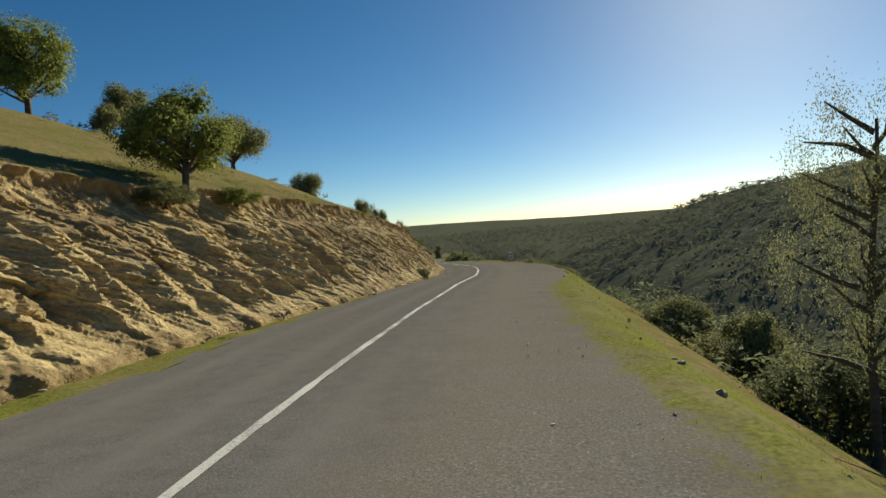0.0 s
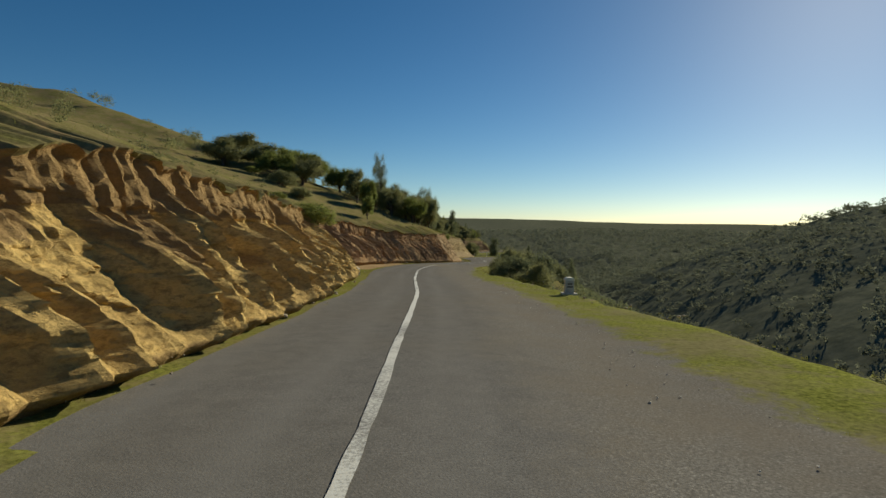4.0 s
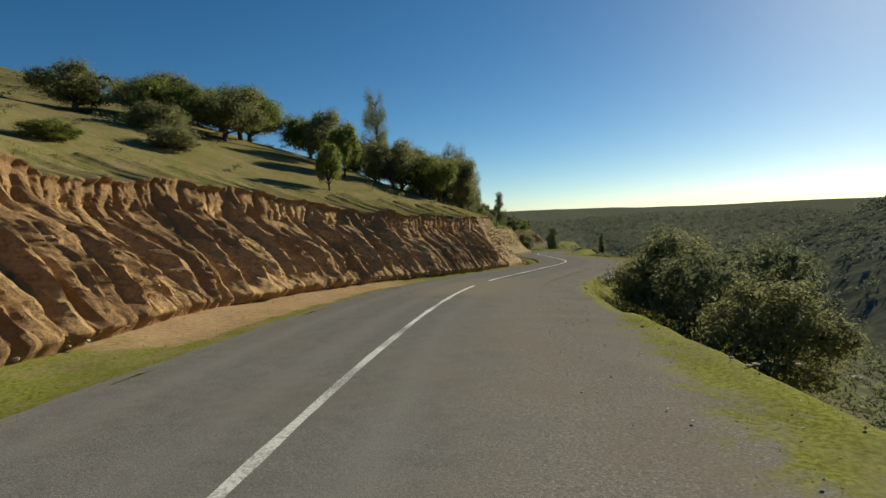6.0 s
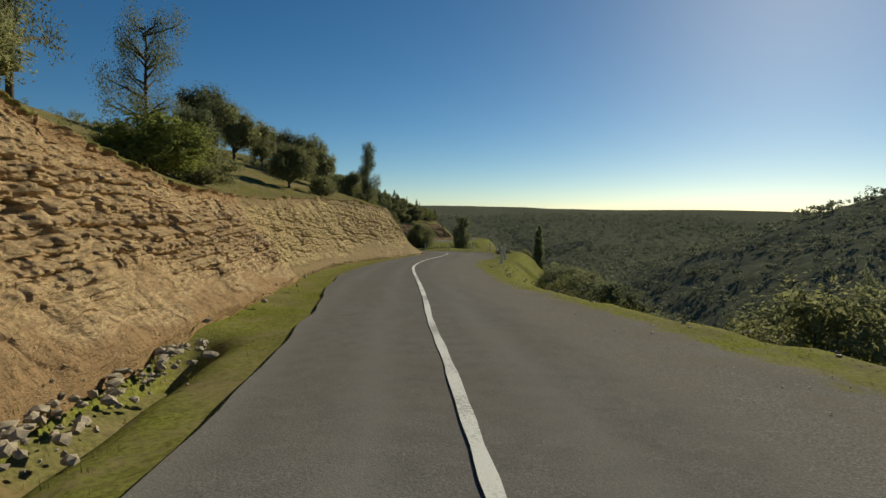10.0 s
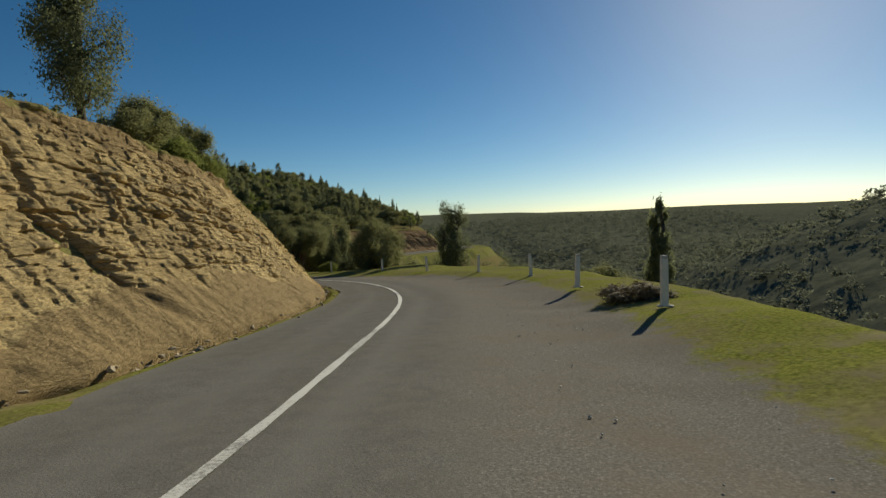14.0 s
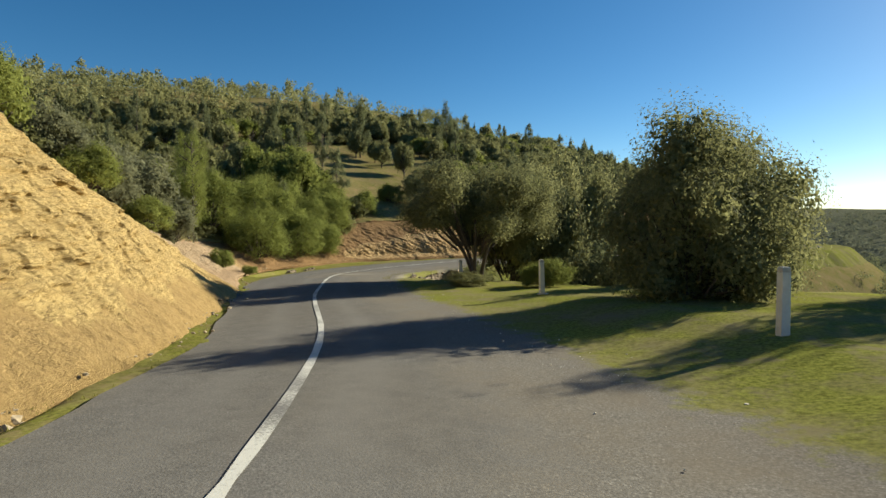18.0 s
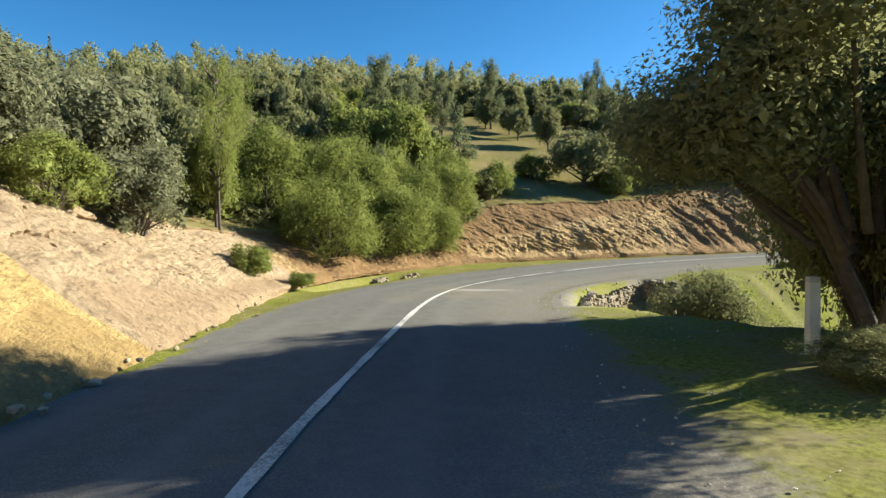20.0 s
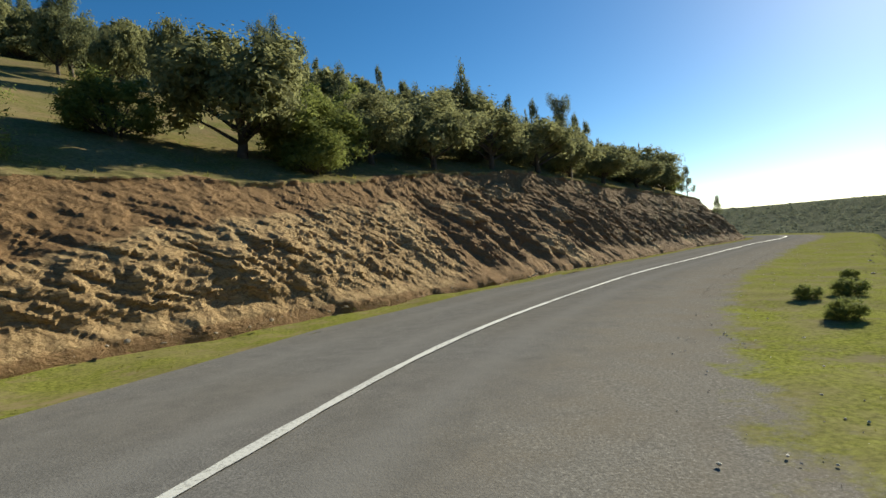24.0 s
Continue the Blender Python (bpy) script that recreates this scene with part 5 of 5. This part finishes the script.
s = g.uniform(30, 335, 26000)
d = ASPHALT_R(s) + apron(s) + g.rand(26000) * (VERGE_R(s) + .4 - ASPHALT_R(s) - apron(s)).clip(.1)
hollow = (s > 281.5) & (s < 296) & (d > 3.2)
d = np.where(hollow, 3.0 - .4 * g.rand(26000), d)
tufts("verge_grass", s, d, np.full(26000, -.07), .012 + .032 * g.rand(26000) ** 2, "short tufts of grass on the mossy verge", 15)
s = g.uniform(30, 335, 7000)
tufts("roadside_grass", s, -(ASPHALT_L(s) + .1 + g.rand(7000) * (CUT_BASE(s) - ASPHALT_L(s)).clip(.2)), np.full(7000, -.09), .015 + .045 * g.rand(7000) ** 2, "thin tufts of grass beside the asphalt", 16)
s = g.uniform(30, 345, 8000)
past = np.abs(g.normal(0, 1.6, 8000))
tufts("rim_grass", s, -(CUT_BASE(s) + CUT_RISE(s) * BATTER(s) + past), CUT_RISE(s) + SLOPE_1(s) * past - .02, .04 + .14 * g.rand(8000) ** 3, "dry grass along the rim of the cutting", 17)


# ---------------------------------------------------------------- built things
def box_bm(bm, sx, sy, sz, at=(0, 0, 0), bevel=0.0, taper=1.0):
    """Adds a bevelled box whose base stands at 'at'; taper narrows its top."""
    r = bmesh.ops.create_cube(bm, size=1.0)
    for v in r["verts"]:
        t = taper if v.co.z > 0 else 1.0
        v.co = Vector((v.co.x * sx * t + at[0], v.co.y * sy * t + at[1], (v.co.z + .5) * sz + at[2]))
    if bevel:
        es = {e for v in r["verts"] for e in v.link_edges}
        bmesh.ops.bevel(bm, geom=list(es), offset=bevel, segments=2, affect="EDGES", profile=.6)
    return bm


def box_mesh(name, sx, sy, sz, material, at=(0, 0, 0), bevel=0.0, taper=1.0):
    return bm_mesh(name, box_bm(bmesh.new(), sx, sy, sz, at, bevel, taper), material)


def stand(s, d, h=0.0, turn=0.0, tilt=(0, 0)):
    """Pose at chainage and offset, facing along the road, h over the verge."""
    x, y, z = (float(v) for v in place(s, d))
    tx, ty = np.interp(s, ARC, TAN[:, 0]), np.interp(s, ARC, TAN[:, 1])
    return pose(x, y, z + h, tilt[0], tilt[1], math.degrees(math.atan2(-tx, ty)) + turn)


def guide_post():
    root = new("guide_post")
    part("shaft", box_mesh("shaft", .135, .12, .92, WHITEWASH, (0, 0, 0), .012, .94), root)
    part("cap", box_mesh("cap", .13, .118, .07, CONCRETE, (0, 0, .92), .014, .9), root, "bare grey cap")
    for k, (ax, ay, q) in enumerate([(-.10, -.03, .07), (.10, -.04, .08), (.02, .09, .07)]):
        bm = bmesh.new()
        bmesh.ops.create_icosphere(bm, subdivisions=2, radius=q)
        for v in bm.verts:
            v.co = v.co * (1 + .25 * noise.noise(v.co * 9 + Vector((k, 0, 0))))
            v.co.z = v.co.z * .35 + .015
            v.co.x += ax
            v.co.y += ay
        part("footing", bm_mesh("footing", bm, PALE_STONE), root, "pale lump of concrete at the foot")
    return root


post = None
verge_lift = table([(0, -.06), (200, -.06), (216, .10), (228, .22), (258, .22), (268, .12), (276, -.02), (460, -.06)])
for k, (s, d) in enumerate([(209.6, 4.6), (216, 5.2), (223.5, 5.3), (230.4, 5.7), (235.7, 5.5), (242.9, 6.55), (249.8, 6.9), (255.3, 6.35), (261.9, 6.35), (269.6, 6.3), (276.8, 5.5)]):
    m = stand(s, d, float(verge_lift(s)) - .03, 0, (random.Random(k).uniform(-2.5, 2.5), random.Random(k + 50).uniform(-3, 3)))
    if post is None:
        post = guide_post()
        post.matrix_basis = m
        q = post
    else:
        q = copy_thing(post, m)
    tagged(q, "white concrete guide post standing on the grass verge", "guide post", "guide posts along the bend")

# kilometre stone
root = new("kilometre_stone")
bm = box_bm(bmesh.new(), .33, .20, .46, (0, 0, -.03), .025, .97)
part("body", bm_mesh("body", bm, CONCRETE), root, "grey weathered body")
bm = bmesh.new()
bmesh.ops.create_cone(bm, cap_ends=True, segments=28, radius1=.175, radius2=.165, depth=.20)
bmesh.ops.rotate(bm, verts=bm.verts, matrix=Matrix.Rotation(radians(90), 3, "X"))
for v in bm.verts:
    v.co.z = max(v.co.z, -.03) * .55 + .45
part("top", bm_mesh("top", bm, WHITEWASH), root, "white rounded top")
for k, (zz_, ww) in enumerate(((.30, .16), (.20, .20))):
    part("lettering_bar", box_mesh("lettering_bar", ww, .006, .045, DARKCAP, (0, -.101, zz_)), root, "faded dark lettering")
part("footing", box_mesh("footing", .52, .34, .06, PALE_STONE, (0, 0, -.05), .02), root, "pale concrete base")
root.matrix_basis = stand(116, 5.2, -.06)
tagged(root, "weathered kilometre stone with a white top on the verge", "milestone")

# broken white parapet at the foot of the clay cutting
root = new("broken_parapet")
bm = box_bm(bmesh.new(), .16, .95, .20, (0, 0, .16), .015)
for v in bm.verts:
    v.co += Vector((noise.noise(v.co * 7) * .02, 0, noise.noise(v.co * 5) * .03 + v.co.y * .10))
part("beam", bm_mesh("beam", bm, WHITEWASH), root, "flaking white painted beam")
part("leg", box_mesh("leg", .16, .15, .24, WHITEWASH, (0, -.40, -.03), .012), root, "white painted stub")
part("rubble", box_mesh("rubble", .22, .55, .20, STONE, (0, .16, -.03), .05, .8), root, "broken masonry under the beam")
root.matrix_basis = stand(128.4, -3.35, -.05, 22)
tagged(root, "broken white concrete parapet lying at the foot of the cutting", "parapet")

# chevron sign
root = new("road_sign")
bm = bmesh.new()
bmesh.ops.create_cone(bm, cap_ends=True, segments=14, radius1=.03, radius2=.03, depth=1.2)
bmesh.ops.translate(bm, verts=bm.verts, vec=(0, .035, .4))
part("post", bm_mesh("post", bm, CONCRETE), root, "grey metal pole")
board = part("board", box_mesh("board", .46, .018, .78, WHITEWASH, (0, 0, .28), .004), root, "white rectangular board")
for zz_ in (.44, .76):
    bm = bmesh.new()
    pts = [(-.16, 0), (-.16, .12), (0, .05), (.16, .12), (.16, 0), (0, -.08)]
    vs2 = [bm.verts.new((a, -.012, zz_ + b)) for a, b in pts]
    bm.faces.new(vs2)
    ext = bmesh.ops.extrude_face_region(bm, geom=bm.faces[:])
    bmesh.ops.translate(bm, verts=[v for v in ext["geom"] if isinstance(v, bmesh.types.BMVert)], vec=(0, .004, 0))
    part("arrow", bm_mesh("arrow", bm, DARKCAP), board, "black arrow shape")
root.matrix_basis = stand(96.5, 5.5, -.1, 8)
tagged(root, "white road sign with black arrows on the outer verge", "road sign")

# single stones that show on the verges
bm = bmesh.new()
bmesh.ops.create_icosphere(bm, subdivisions=2, radius=1)
for v in bm.verts:
    v.co = v.co * (1 + .35 * noise.noise(v.co * 1.7)) * 1.0
    v.co.z *= .6
rock_me = bm_mesh("stone", bm, STONE)
for k, (s, d, q) in enumerate([(204.5, 3.6, .10), (206, 3.1, .06), (154.6, -4.6, .11), (153.7, -4.8, .08), (248.5, 4.9, .08), (121, 4.6, .07), (120, 3.6, .09), (163.5, 5.2, .09)]):
    ob = new("stone", rock_me)
    ob.matrix_basis = stand(s, d, -.04 + (float(verge_lift(s)) + .06 if d > 3 else 0), 40 * k) @ Matrix.Diagonal((q * .7, q * .55, q * .4, 1))
    tagged(ob, "pale loose stone lying in the thin grass", "stone", "loose stones")

RUBBLE = mat("earthy_rubble", m_plain((.25, .20, .14), .95, .5, 9))
# masonry of the culvert: a low wall in an angle round the hollow, stone by stone
rng = random.Random(23)
stones = []
for k in range(6):
    bm = box_bm(bmesh.new(), 1, 1, 1, (0, 0, -.5), .16)
    for v in bm.verts:
        v.co += Vector([noise.noise(v.co * 2.2 + Vector((k * 3, i, 0))) * .16 for i in range(3)])
    stones.append(bm_mesh("stone", bm, RUBBLE))


def dry_wall(label, s0, d0, s1, d1, height, thick, sunk=.06):
    ax, ay, az = (float(v) for v in place(s0, d0))
    bx, by, bz = (float(v) for v in place(s1, d1))
    ln = math.hypot(bx - ax, by - ay)
    root = new("retaining_wall")
    root.matrix_basis = pose(ax, ay, az - height - sunk, 0, 0, math.degrees(math.atan2(by - ay, bx - ax)))
    core = box_bm(bmesh.new(), ln, thick * .6, height - .14, (ln / 2, 0, 0), .02)
    part("core", bm_mesh("core", core, RUBBLE), root, "earthy mortar")
    z = 0.0
    while z < height - .05:
        hh_ = rng.uniform(.07, .12)
        x = -.05
        while x < ln:
            w_ = rng.uniform(.10, .21)
            m = pose(x + w_ / 2, rng.uniform(-.06, .06), z + hh_ / 2 + rng.uniform(-.035, .02), rng.uniform(-18, 18), rng.uniform(-20, 20), rng.uniform(-24, 24)) @ Matrix.Diagonal((w_ * .98, thick * rng.uniform(.45, .95), hh_ * 1.1, 1))
            if z + hh_ < height - .05 or rng.random() < .55:
                part("stone", stones[rng.randrange(6)], root, at=m)
            x += w_
        z += hh_
    return tagged(root, label, "wall", "culvert walls")


dry_wall("rough stone wall holding the road above the hollow", 283.4, 3.72, 288.6, 3.68, 0.80, .30, .30)
dry_wall("rough stone wall holding the verge beside the hollow", 288.9, 3.66, 294.0, 3.5, 0.80, .30, .30)
dry_wall("broken stone wing wall at the head of the hollow", 283.2, 3.75, 282.9, 5.0, .6, .4, .26)
dry_wall("rough stone wing wall at the end of the hollow", 294.3, 3.5, 294.7, 4.7, .6, .36, .14)
dry_wall("low stone headwall of the drain on the uphill side", 290.2, -4.6, 291.2, -4.9, .30, .30)
dry_wall("low stone lip of the drain at the verge", 289.0, -4.9, 289.6, -4.9, .24, .28)
